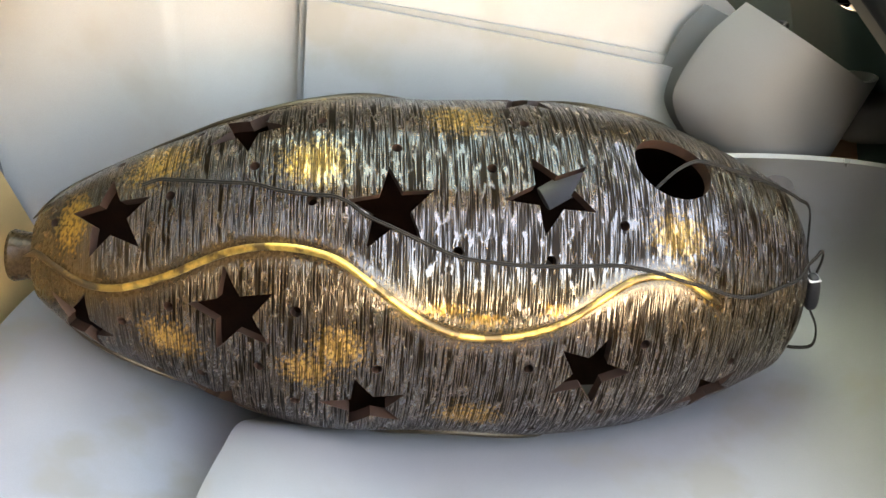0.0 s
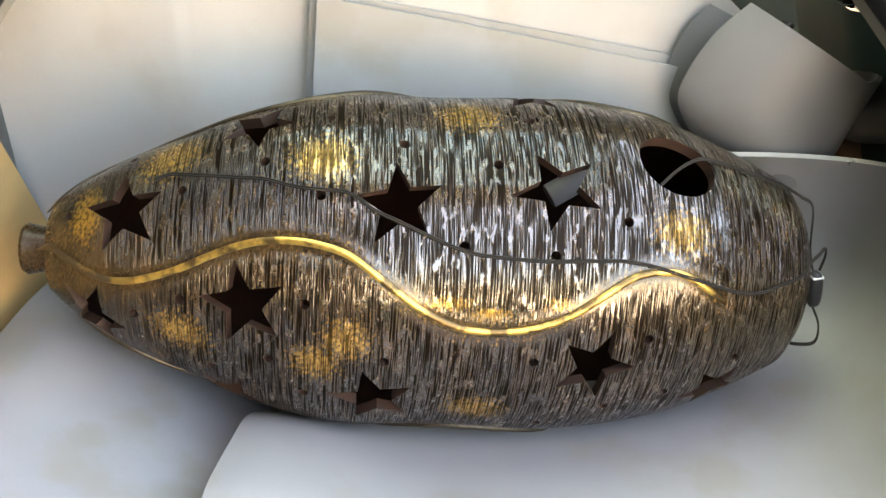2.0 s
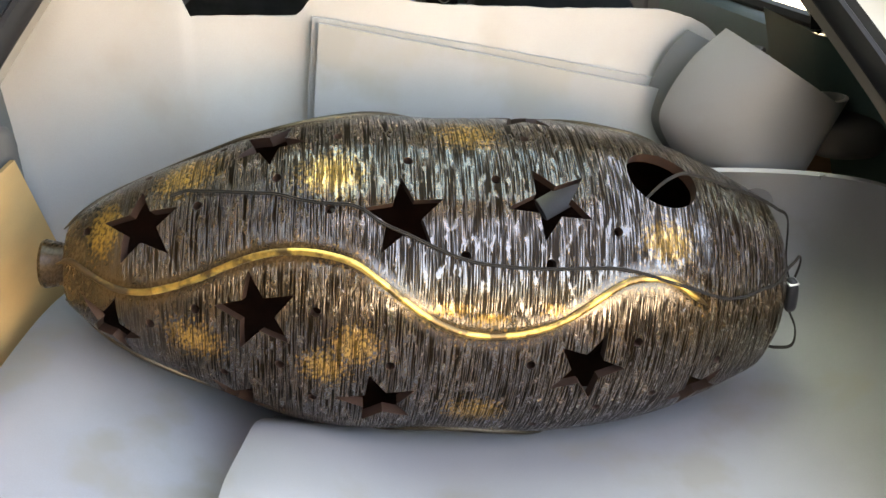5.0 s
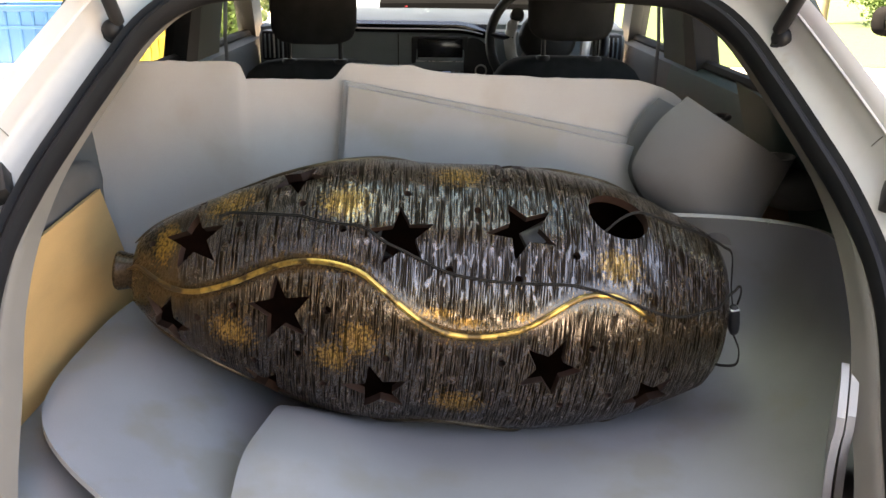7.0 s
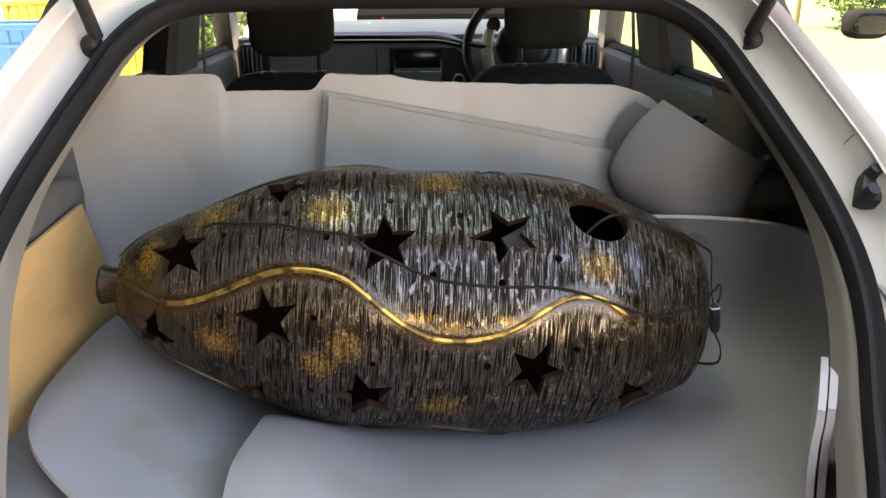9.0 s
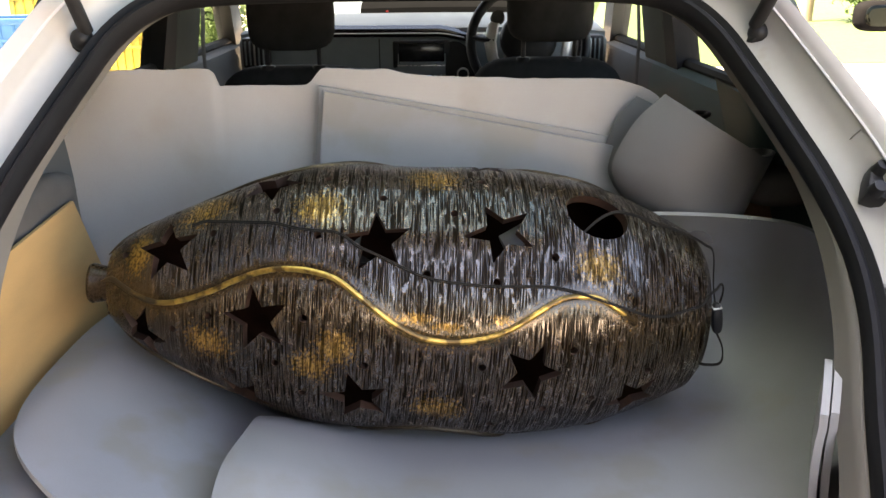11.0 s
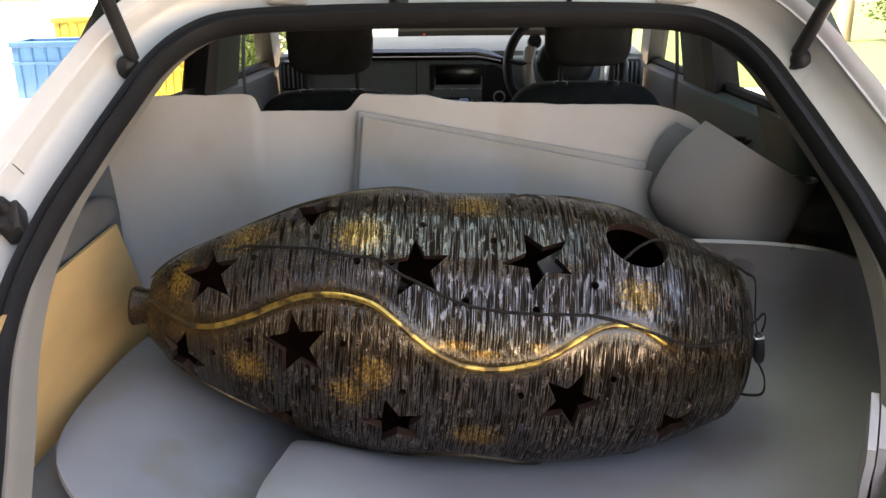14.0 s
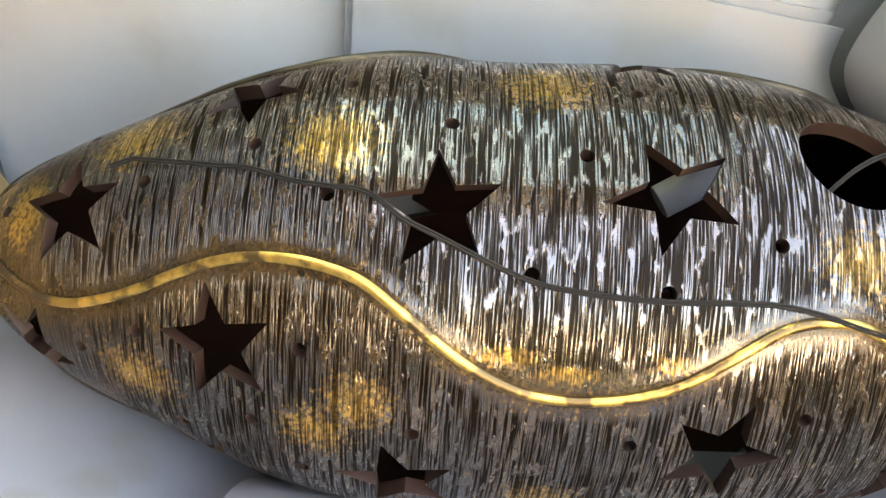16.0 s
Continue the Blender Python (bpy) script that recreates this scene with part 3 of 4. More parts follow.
def front_sheet(u, v):
    """Covers the middle and right of the floor; curls up as a scoop against the far corner and the side."""
    x, y = -0.283 + 1.123 * u, 0.36 + 1.08 * v
    x += 0.045 * smoothstep(0.3, 0.6, v) * (1 - u) ** 3
    y0 = 0.99 + 0.04 * (1 - smoothstep(0.34, 0.4, x))
    dx = max(0, x - 0.39) * (0.4 + 0.6 * smoothstep(0.36, 0.8, y))
    dy = max(0, y - 0.99) * smoothstep(0.26, 0.42, x)
    x, y = min(x, 0.39), min(y, 0.99) + (y0 - 0.99) * smoothstep(0.8, 0.99, y)
    d = max(dx, dy, 1e-9)
    phi = math.pi / 4 * dy / d if dx > dy else math.pi / 2 - math.pi / 4 * dx / d
    a = d / BEND
    h, g = BEND * math.sin(a), BEND * (1 - math.cos(a))
    z = 0.012 + g
    z += 0.068 * smoothstep(0.0, -0.26, x) * smoothstep(0.5, 0.75, y) * (1 - smoothstep(0.85, 1.0, y))
    wide = 1.47 * BEND * math.sin(min(a, math.pi / 2)) - 0.03 * (1 - math.sin(max(a, math.pi / 2)))      # a wider sweep towards the side
    return (x + wide * math.cos(phi), y + h * math.sin(phi), z)


thing("foam_sheet", sheet(front_sheet, 90, 80, 0.007), FOAM, "blue-grey foam sheet on the boot floor, curling up one corner", "foam sheet")


def left_sheet(u, v):
    """A rounded sheet that climbs over the wheel arch."""
    a = math.pi * (0.5 + 1.0 * u)
    c, k = math.cos(a), math.sin(a)
    x = -0.15 - 0.437 * v * abs(c) ** 0.67
    y = 0.95 + 0.42 * v * math.copysign(abs(k) ** 0.67, k)
    y = min(y, 1.15 + 0.0 * x)
    z = 0.006 + 0.135 * smoothstep(-0.2, -0.56, x)
    return (x, y, z)


thing("foam_sheet", sheet(left_sheet, 60, 20, 0.007), [FOAM_BLUE, FOAM_EDGE_LIT], "round-ended blue-grey foam sheet bent up over the wheel arch", "foam sheet")


def under_sheet(u, v):
    x = -0.63 + 0.75 * u
    return (x, 0.38 + 0.74 * v, -0.012 + 0.115 * smoothstep(-0.25, -0.6, x))


thing("foam_sheet", sheet(under_sheet, 30, 10, 0.007), [FOAM_BLUE, FOAM_EDGE_LIT], "blue-grey foam sheet lying beneath the others on the boot floor", "foam sheet")


LEFT_EDGE = [(0.412, 0.547), (0.368, 0.505), (0.337, 0.45), (0.334, 0.415), (0.362, 0.372), (0.418, 0.335), (0.435, 0.32)]
BACK_EDGE = [(0.364, 0.545), (0.335, 0.51), (0.312, 0.45), (0.310, 0.415), (0.342, 0.368), (0.40, 0.335), (0.43, 0.32)]


def curl(edge, dy, tuck):
    """A loose roll of foam: bowed front, its far end turned in on itself."""
    line = spline([(a, 0, b) for a, b in edge], 41)
    def f(u, v):
        a = line[min(40, round(v * 40))]
        b = Vector((0.567, 0, 0.452)).lerp(Vector((0.508, 0, 0.30)), v)
        w = u * (1 + tuck)
        p = a.lerp(b, min(1, w))
        y = 1.08 + dy - 0.05 * math.sin(0.72 * math.pi * min(1, w) ** 0.8) + 0.01 * v
        if w > 1:
            q = (w - 1) / tuck * math.pi * 1.6
            p = p + Vector((0.026 * math.sin(q), 0, 0.004 * math.sin(q)))
            y += 0.028 * (1 - math.cos(q))
        return (p.x, y, p.z)
    return f


thing("foam_sheet", sheet(scale_from_eye(curl(LEFT_EDGE, 0.0, 0.32), 1.06), 60, 40, 0.006), [FOAM_SHADED, FOAM_EDGE_LIT], "grey foam sheet curled into a loose open-ended roll", "foam sheet")
thing("foam_sheet", sheet(scale_from_eye(curl(BACK_EDGE, 0.0, 0.32), 1.105), 60, 40, 0.006), [FOAM_SHADED, FOAM_EDGE_LIT], "grey foam sheet curled behind another loose roll", "foam sheet")

for k in range(2):
    def strip(u, v, k=k):
        bow = 0.523 + 0.0155 * k - (0.006 - 0.002 * k) * math.sin(math.pi * min(1, 1.15 * v)) + 0.008 * (1 - v) ** 1.5
        top = 0.226 - 0.03 * (1 - u) ** 3 * smoothstep(0.5, 1.0, v)
        return (bow + 0.045 * u, 0.61 + 0.1 * u + 0.004 * k, 0.012 + top * v)
    thing("foam_strip", sheet(strip, 12, 40, 0.010), [FOAM_PALE, FOAM_EDGE_LIT], "pale foam offcut standing on edge beside the boot trim", "foam sheet", "foam offcuts")

# tan board against the left side
bm = sheet(lambda u, v: (-0.615 + 0.012 * v, 0.55 + (0.57 + 0.23 * (1 - v)) * u, 0.02 + (0.318 + 0.03 * u) * v), 6, 6, 0.006)
thing("fibreboard_panel", bm, CARD, "tan fibreboard panel leaning against the boot side", "board")

# ---- lantern ----
AX0 = Vector((-0.5187, 0.9833, 0.2640))
AX = Vector((0.9958, 0.0462, -0.0790)).normalized()
AU = Vector((0, 0, 1)).cross(AX).normalized()
AW = AX.cross(AU)
LEN = 0.984
OVAL = 0.0349        # a little taller than deep
RADII = [0.0347, 0.0779, 0.1091, 0.1321, 0.1519, 0.1729, 0.1909, 0.2038, 0.2107, 0.2118, 0.2114, 0.2135, 0.2159, 0.2169, 0.2146, 0.2088, 0.2004, 0.1873,
         0.1689, 0.1476, 0.1244]


def radius(s):
    n = len(RADII)
    s = min(1, max(0, s)) * (n - 1)
    i = min(int(s), n - 2)
    f = s - i
    g = [(RADII[min(k + 1, n - 1)] - RADII[max(k - 1, 0)]) / (min(k + 1, n - 1) - max(k - 1, 0)) for k in range(n)]
    r0, r1, m0, m1 = RADII[i], RADII[i + 1], g[i], g[i + 1]
    return (2 * f ** 3 - 3 * f * f + 1) * r0 + (f ** 3 - 2 * f * f + f) * m0 + (3 * f * f - 2 * f ** 3) * r1 + (f ** 3 - f * f) * m1


def oval(a):
    return 1 + OVAL * math.cos(2 * a)


def at_surface(s, deg, lift=0.0):
    a = radians(deg)
    return AX0 + AX * (LEN * s) + (AW * math.cos(a) - AU * math.sin(a)) * (radius(s) * oval(a) + lift)


def surface_frame(s, deg):
    """Along, around towards smaller angles, out."""
    t = (at_surface(s + 0.01, deg) - at_surface(s - 0.01, deg)).normalized()
    w = at_surface(s, deg - 1.5) - at_surface(s, deg + 1.5)
    w = (w - t * w.dot(t)).normalized()
    return t, w, t.cross(w)


# place along and around, turn, size, stretch along, slant
STARS = [(0.129, 42.0, 20, 0.0545, 1.05, -0.07), (0.453, 47.1, 27, 0.0518, 1.0, 0.09), (0.638, 41.2, 47, 0.054, 1.05, 0.10), (0.278, 83.4, 33, 0.0539, 1.02, 0.04),
         (0.695, 99.7, -2, 0.0537, 0.96, 0.03), (0.433, 118.3, 29, 0.0543, 1.01, -0.09), (0.088, 117.0, 5, 0.0512, 0.95, -0.11), (0.873, 122.8, 41, 0.0496, 1.08, -0.02),
         (0.285, 10.1, 52, 0.049, 1.06, -0.06)] + [(a, b, c, 0.052, 1.0, 0.0) for a, b, c in (
             (0.625, -7.0, 20), (0.255, 139.6, 1), (0.64, 156.0, 8), (0.7, 250.0, 18), (0.4, 270.0, 8), (0.6, 310.0, 18))]
HOLES = [(0.459, 26.5), (0.568, 33.3), (0.721, 50.4), (0.757, 89.3), (0.619, 97.7), (0.443, 99.7), (0.350, 80.3), (0.528, 59.9), (0.633, 62.0), (0.298, 30.9), (0.201, 36.6), (0.056, 35.8),
         (0.364, 45.1), (0.308, 103.8), (0.203, 85.7), (0.144, 100.2), (0.181, 134.1), (0.237, 118.4), (0.349, 118.5), (0.724, 120.5), (0.614, 13.9), (0.372, 13.8), (0.128, 1.9),
         (0.800, 116.2), (0.889, 104.6), (0.646, 132.5), (0.459, 138.7), (0.224, -0.2)]
PATCHES = [(0.364, 31.6, 0.05, 0.042), (0.538, 10.2, 0.052, 0.045), (0.184, 13.0, 0.05, 0.05), (0.792, 52.7, 0.05, 0.036), (0.082, 39.2, 0.026, 0.045), (0.515, 77.8, 0.036, 0.012),
           (0.562, 80.8, 0.034, 0.010), (0.398, 92.0, 0.038, 0.036), (0.362, 102.0, 0.038, 0.032), (0.202, 102.9, 0.046, 0.036), (0.560, 122.5, 0.052, 0.036), (0.640, 77.0, 0.022, 0.010)]
WAVES = [(0.012, 66.0), (0.033, 62.3), (0.056, 71.0), (0.080, 78.0), (0.105, 81.6), (0.136, 81.0), (0.171, 76.5), (0.205, 71.2), (0.238, 65.7), (0.271, 61.7), (0.302, 59.8), (0.334, 59.7),
         (0.365, 60.9), (0.396, 63.6), (0.427, 69.4), (0.460, 76.2), (0.492, 82.0), (0.525, 85.8), (0.558, 87.0), (0.590, 86.4), (0.622, 84.4), (0.654, 80.8), (0.686, 75.2), (0.718, 69.4),
         (0.738, 67.0), (0.760, 66.0), (0.789, 66.4), (0.813, 69.4), (0.838, 73.6), (0.851, 76.0)]
wave = [(p.x, p.y) for p in spline([(a, b, 0) for a, b in WAVES], 140)]
TURNS = ((1, 0.0), (-1, 56.0), (-1, 231.0), (1, -186.0))      # the ridge runs four times round the body, every other one mirrored
wave_s, wave_a = np.array([p[0] for p in wave]), np.array([p[1] for p in wave])


def near_wave(s, deg):
    """Metres from the nearest snaking ridge."""
    d = np.full(np.shape(s), 9.0)
    rad_at = np.array([radius(v) for v in s])
    for way, q in TURNS:
        a = q + way * np.interp(s, wave_s, wave_a)
        w = (deg - a + 180) % 360 - 180
        k = np.abs(np.radians(w)) * 0.8 * rad_at
        d = np.minimum(d, np.where((s < 0.012) | (s > 0.858), 9.0, k))
    return d


NSEG, NRING = 288, 216
bm = bmesh.new()
WALL = 0.014
svals = [-0.016, -0.012, 0.0] + [0.0 + (k + 1) / NRING for k in range(NRING)]


def shell_radius(s):
    if s < 0.022:
        return 0.0295 + 0.003 * math.exp(-((s + 0.010) / 0.006) ** 2) - 0.002 * smoothstep(-0.002, 0.02, s)
    return max(radius(s), 0.0275) - 0.010 * smoothstep(0.985, 1.0, s)


outer = []
for s in svals:
    rr = shell_radius(s)
    outer.append([bm.verts.new(AX0 + AX * (LEN * s) + (AW * math.cos(a) - AU * math.sin(a)) * rr * oval(a)) for a in [math.pi + 2 * math.pi * k / NSEG for k in range(NSEG)]])
inner = []
isv = [-0.016 + 1.004 * k / 60 for k in range(61)]
for s in isv:
    rr = max(0.016, shell_radius(s) - WALL)
    inner.append([bm.verts.new(AX0 + AX * (LEN * s) + (AW * math.cos(a) - AU * math.sin(a)) * rr * oval(a)) for a in [math.pi + 2 * math.pi * k / NSEG for k in range(NSEG)]])
for ring in (outer, inner):
    for A, B in zip(ring, ring[1:]):
        for k in range(NSEG):
            f = bm.faces.new((A[k], A[(k + 1) % NSEG], B[(k + 1) % NSEG], B[k]))
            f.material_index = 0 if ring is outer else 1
for k in range(NSEG):
    bm.faces.new((outer[0][k], outer[0][(k + 1) % NSEG], inner[0][(k + 1) % NSEG], inner[0][k]))
co, ci = bm.verts.new(AX0 + AX * LEN), bm.verts.new(AX0 + AX * (LEN * 0.988))
for k in range(NSEG):
    bm.faces.new((outer[-1][k], outer[-1][(k + 1) % NSEG], co))
    f = bm.faces.new((inner[-1][k], inner[-1][(k + 1) % NSEG], ci))
    f.material_index = 1
bmesh.ops.recalc_face_normals(bm, faces=bm.faces)
shell_me = bpy.data.meshes.new("shell_blank")
bm.to_mesh(shell_me)
bm.free()

bm = bmesh.new()


def cutter(bm, outline, c, t, w, nn, up=0.03, down=0.055):
    A = [bm.verts.new(c + t * x + w * y + nn * up) for x, y in outline]
    B = [bm.verts.new(c + t * x * 0.97 + w * y * 0.97 - nn * down) for x, y in outline]
    n = len(outline)
    fs = [bm.faces.new(A), bm.faces.new(B[::-1])] + [bm.faces.new((A[k], B[k], B[(k + 1) % n], A[(k + 1) % n])) for k in range(n)]
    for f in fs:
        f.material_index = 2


rs = random.Random(4)
for s, deg, turn, R, wide, slant in STARS:
    t, w, nn = surface_frame(s, deg)
    pts = []
    for k in range(10):
        a = radians(turn + 36 * k)
        q = (R if k % 2 == 0 else R * 0.43) * rs.uniform(0.97, 1.03)
        x, y = q * math.cos(a), q * math.sin(a)
        pts.append((x * wide + y * slant, y / wide))
    cutter(bm, pts, at_surface(s, deg), t, w, nn)
for s, deg in HOLES:
    t, w, nn = surface_frame(s, deg)
    cutter(bm, [(0.0062 * math.cos(a), 0.0062 * math.sin(a)) for a in [2 * math.pi * k / 14 for k in range(14)]], at_surface(s, deg), t, w, nn)
t, w, nn = surface_frame(0.796, 26.5)
cutter(bm, [(0.052 * math.cos(a), 0.046 * math.sin(a)) for a in [2 * math.pi * k / 40 for k in range(40)]], at_surface(0.796, 26.5), t, w, nn)
bmesh.ops.recalc_face_normals(bm, faces=bm.faces)
cut_me = bpy.data.meshes.new("cut_blank")
bm.to_mesh(cut_me)
bm.free()


def glaze_material():
    m = bpy.data.materials.new("bronze_glaze")
    m.use_nodes = True
    n, l = m.node_tree.nodes, m.node_tree.links
    b = n["Principled BSDF"]
    at = n.new("ShaderNodeAttribute")
    at.attribute_name = "surf"           # metres along, metres around, metres from the ridge
    gi = n.new("ShaderNodeAttribute")
    gi.attribute_name = "gilt"
    def streaks(name, across, along, scale, detail, lo, hi):
        """Bars that run round the body: a noise drawn out, cut into bars between lo and hi."""
        mp = n.new("ShaderNodeMapping")
        mp.inputs["Scale"].default_value = (across, along, 0.0)
        l.new(at.outputs["Vector"], mp.inputs["Vector"])
        tx = n.new("ShaderNodeTexNoise")
        tx.label = name
        tx.inputs["Scale"].default_value, tx.inputs["Detail"].default_value, tx.inputs["Roughness"].default_value = scale, detail, 0.5
        l.new(mp.outputs[0], tx.inputs["Vector"])
        mr = n.new("ShaderNodeMapRange")
        mr.interpolation_type = "SMOOTHSTEP"
        mr.inputs["From Min"].default_value, mr.inputs["From Max"].default_value = lo, hi
        l.new(tx.outputs["Fac"], mr.inputs["Value"])
        return tx.outputs["Fac"], mr.outputs[0]

    def op(kind, a, b, c=None):
        q = n.new("ShaderNodeMath")
        q.operation = kind
        for k, v in enumerate((a, b, c)):
            if v is None:
                continue
            if isinstance(v, (int, float)):
                q.inputs[k].default_value = v
            else:
                l.new(v, q.inputs[k])
        return q.outputs[0]

    _, bars = streaks("combing", 1.0, 0.021, 500, 0.8, 0.42, 0.55)
    _, hair = streaks("fine combing", 1.0, 0.03, 1000, 0.6, 0.34, 0.50)
    _, brk = streaks("breaks in the combing", 1.0, 0.3, 120, 3.0, 0.36, 0.45)
    grain, _ = streaks("pits", 1.0, 0.6, 260, 3.0, 0.4, 0.6)
    _, drag = streaks("smears", 1.0, 0.5, 22, 2.0, 0.40, 0.62)
    sm = n.new("ShaderNodeSeparateXYZ")
    l.new(at.outputs["Vector"], sm.inputs[0])
    far = n.new("ShaderNodeMapRange")     # smooth clay beside the ridge
    far.inputs["From Min"].default_value, far.inputs["From Max"].default_value = 0.008, 0.02
    l.new(sm.outputs["Z"], far.inputs["Value"])
    groove = op("MULTIPLY", op("MULTIPLY_ADD", op("MULTIPLY", bars, hair), -1.0, 1.0), op("MULTIPLY", brk, far.outputs[0]))
    plain = op("MULTIPLY_ADD", groove, -1.0, 1.0)      # the smooth tops between the combed grooves
    height = op("MULTIPLY_ADD", grain, 0.22, plain)
    bp = n.new("ShaderNodeBump")
    bp.inputs["Strength"].default_value, bp.inputs["Distance"].default_value = 1.0, 0.0011
    l.new(height, bp.inputs["Height"])
    l.new(bp.outputs[0], b.inputs["Normal"])
    # colour: brown-black bronze, lighter on the bars, gold where it is dabbed on
    c1 = n.new("ShaderNodeMix")
    c1.data_type = "RGBA"
    l.new(op("MULTIPLY", plain, op("MULTIPLY_ADD", drag, 0.5, 0.5)), c1.inputs["Factor"])
    c1.inputs["A"].default_value, c1.inputs["B"].default_value = (0.0075, 0.0043, 0.0018, 1), (0.058, 0.033, 0.0125, 1)
    ga = op("ADD", op("MULTIPLY_ADD", grain, 2.2, -1.2), gi.outputs["Fac"])
    gr = n.new("ShaderNodeMapRange")
    gr.inputs["From Min"].default_value, gr.inputs["From Max"].default_value = 0.28, 0.95
    l.new(ga, gr.inputs["Value"])
    gx_ = op("MULTIPLY", gr.outputs[0], op("MULTIPLY_ADD", plain, 0.7, 0.15))
    c2 = n.new("ShaderNodeMix")
    c2.data_type = "RGBA"
    l.new(gx_, c2.inputs["Factor"])
    l.new(c1.outputs["Result"], c2.inputs["A"])
    c2.inputs["B"].default_value = (0.50, 0.28, 0.06, 1)
    l.new(c2.outputs["Result"], b.inputs["Base Color"])
    me_ = n.new("ShaderNodeMapRange")
    me_.inputs["To Min"].default_value, me_.inputs["To Max"].default_value = 0.3, 0.85
    l.new(gx_, me_.inputs["Value"])
    l.new(me_.outputs[0], b.inputs["Metallic"])
    l.new(op("MULTIPLY_ADD", plain, 0.25, 0.03), b.inputs["Specular IOR Level"])
    bare = n.new("ShaderNodeMapRange")    # unglazed clay against the ridge and round the neck
    bare.inputs["From Min"].default_value, bare.inputs["From Max"].default_value, bare.inputs["To Min"].default_value = 0.004, 0.014, 0.12
    l.new(sm.outputs["Z"], bare.inputs["Value"])
    worn = n.new("ShaderNodeMapRange")    # matt near the neck; also stands in for that end's dark reflections
    worn.inputs["From Min"].default_value, worn.inputs["From Max"].default_value, worn.inputs["To Min"].default_value = 0.12, 0.46, 0.35
    l.new(sm.outputs["X"], worn.inputs["Value"])
    l.new(op("MULTIPLY", op("MULTIPLY", op("MULTIPLY_ADD", plain, 0.97, 0.03), op("MULTIPLY", bare.outputs[0], worn.outputs[0])), op("MULTIPLY_ADD", gx_, -0.6, 1.0)), b.inputs["Coat Weight"])
    b.inputs["Coat Roughness"].default_value, b.inputs["Coat IOR"].default_value = 0.06, 1.9
    l.new(bp.outputs[0], b.inputs["Coat Normal"])
    l.new(op("MULTIPLY_ADD", plain, -0.15, op("MULTIPLY_ADD", grain, 0.15, 0.35)), b.inputs["Roughness"])
    return m


GLAZE = glaze_material()
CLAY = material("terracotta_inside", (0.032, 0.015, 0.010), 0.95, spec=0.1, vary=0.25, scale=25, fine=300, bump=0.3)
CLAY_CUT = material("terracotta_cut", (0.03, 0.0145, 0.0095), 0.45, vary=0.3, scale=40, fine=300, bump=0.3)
GOLD = material("gold_leaf", (0.60, 0.38, 0.10), 0.3, metal=0.9, vary=0.35, scale=60, fine=500, bump=0.6,
                spots=((0.15, 0.095, 0.04), 34.0, 0.49))

THIN_GOLD = material("thin_gold", (0.33, 0.2, 0.055), 0.42, metal=0.8, vary=0.4, scale=60, fine=500, bump=0.6, spots=((0.09, 0.062, 0.035), 20.0, 0.46))
WORN = material("worn_bronze", (0.07, 0.054, 0.036), 0.4, metal=0.7, vary=0.4, scale=40, fine=400, bump=0.3, spots=((0.45, 0.30, 0.08), 12.0, 0.66))

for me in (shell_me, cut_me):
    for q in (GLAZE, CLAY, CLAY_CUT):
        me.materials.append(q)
blank, knife = new("shell_blank", shell_me), new("cut_blank", cut_me)
bo = blank.modifiers.new("cut", "BOOLEAN")
bo.operation, bo.object, bo.solver = "DIFFERENCE", knife, "EXACT"
bpy.context.view_layer.update()
done = bpy.data.meshes.new_from_object(blank.evaluated_get(bpy.context.evaluated_depsgraph_get()))
for ob in (blank, knife):
    bpy.data.objects.remove(ob)
nv = len(done.vertices)
V = np.empty(nv * 3)
done.vertices.foreach_get("co", V)
V = V.reshape(-1, 3) - np.array(AX0)
S = V @ np.array(AX) / LEN
D = np.degrees(np.arctan2(-(V @ np.array(AU)), V @ np.array(AW)))
RR = np.array([radius(v) for v in S])
surf = np.stack([S * LEN, np.radians(D) * RR, near_wave(S, D)], 1)
ridge_gold = np.clip(0.5 - (surf[:, 2] - 0.010) / 0.02, 0, 0.2) * np.clip((S - 0.15) / 0.2, 0, 1)
surf[:, 2] = np.minimum(surf[:, 2], 0.004 + 0.095 * np.clip(S - 0.02, 0, 1))      # plain clay round the neck
gilt = np.zeros(nv)
for s0, d0, a, b in PATCHES:
    dd = np.hypot((S - s0) * LEN / a, np.radians((D - d0 + 180) % 360 - 180) * RR / b)
    gilt = np.maximum(gilt, np.clip(1.25 - dd, 0, 1))
gilt = np.maximum(gilt, ridge_gold)
done.attributes.new("surf", "FLOAT_VECTOR", "POINT").data.foreach_set("vector", surf.ravel().astype(np.float32))
done.attributes.new("gilt", "FLOAT", "POINT").data.foreach_set("value", gilt.astype(np.float32))
done.shade_smooth()
done.set_sharp_from_angle(angle=radians(30))
lantern = tagged(empty("lantern", tuple(at_surface(0.55, 180))), "large dark bronze ceramic lantern with star cut-outs, lying on foam", "lantern")
shell = new("shell", done)
shell.parent, shell.matrix_parent_inverse = lantern, Matrix.Translation(-lantern.location)
tagged(shell, "combed bronze-glazed pottery shell with star-shaped holes")
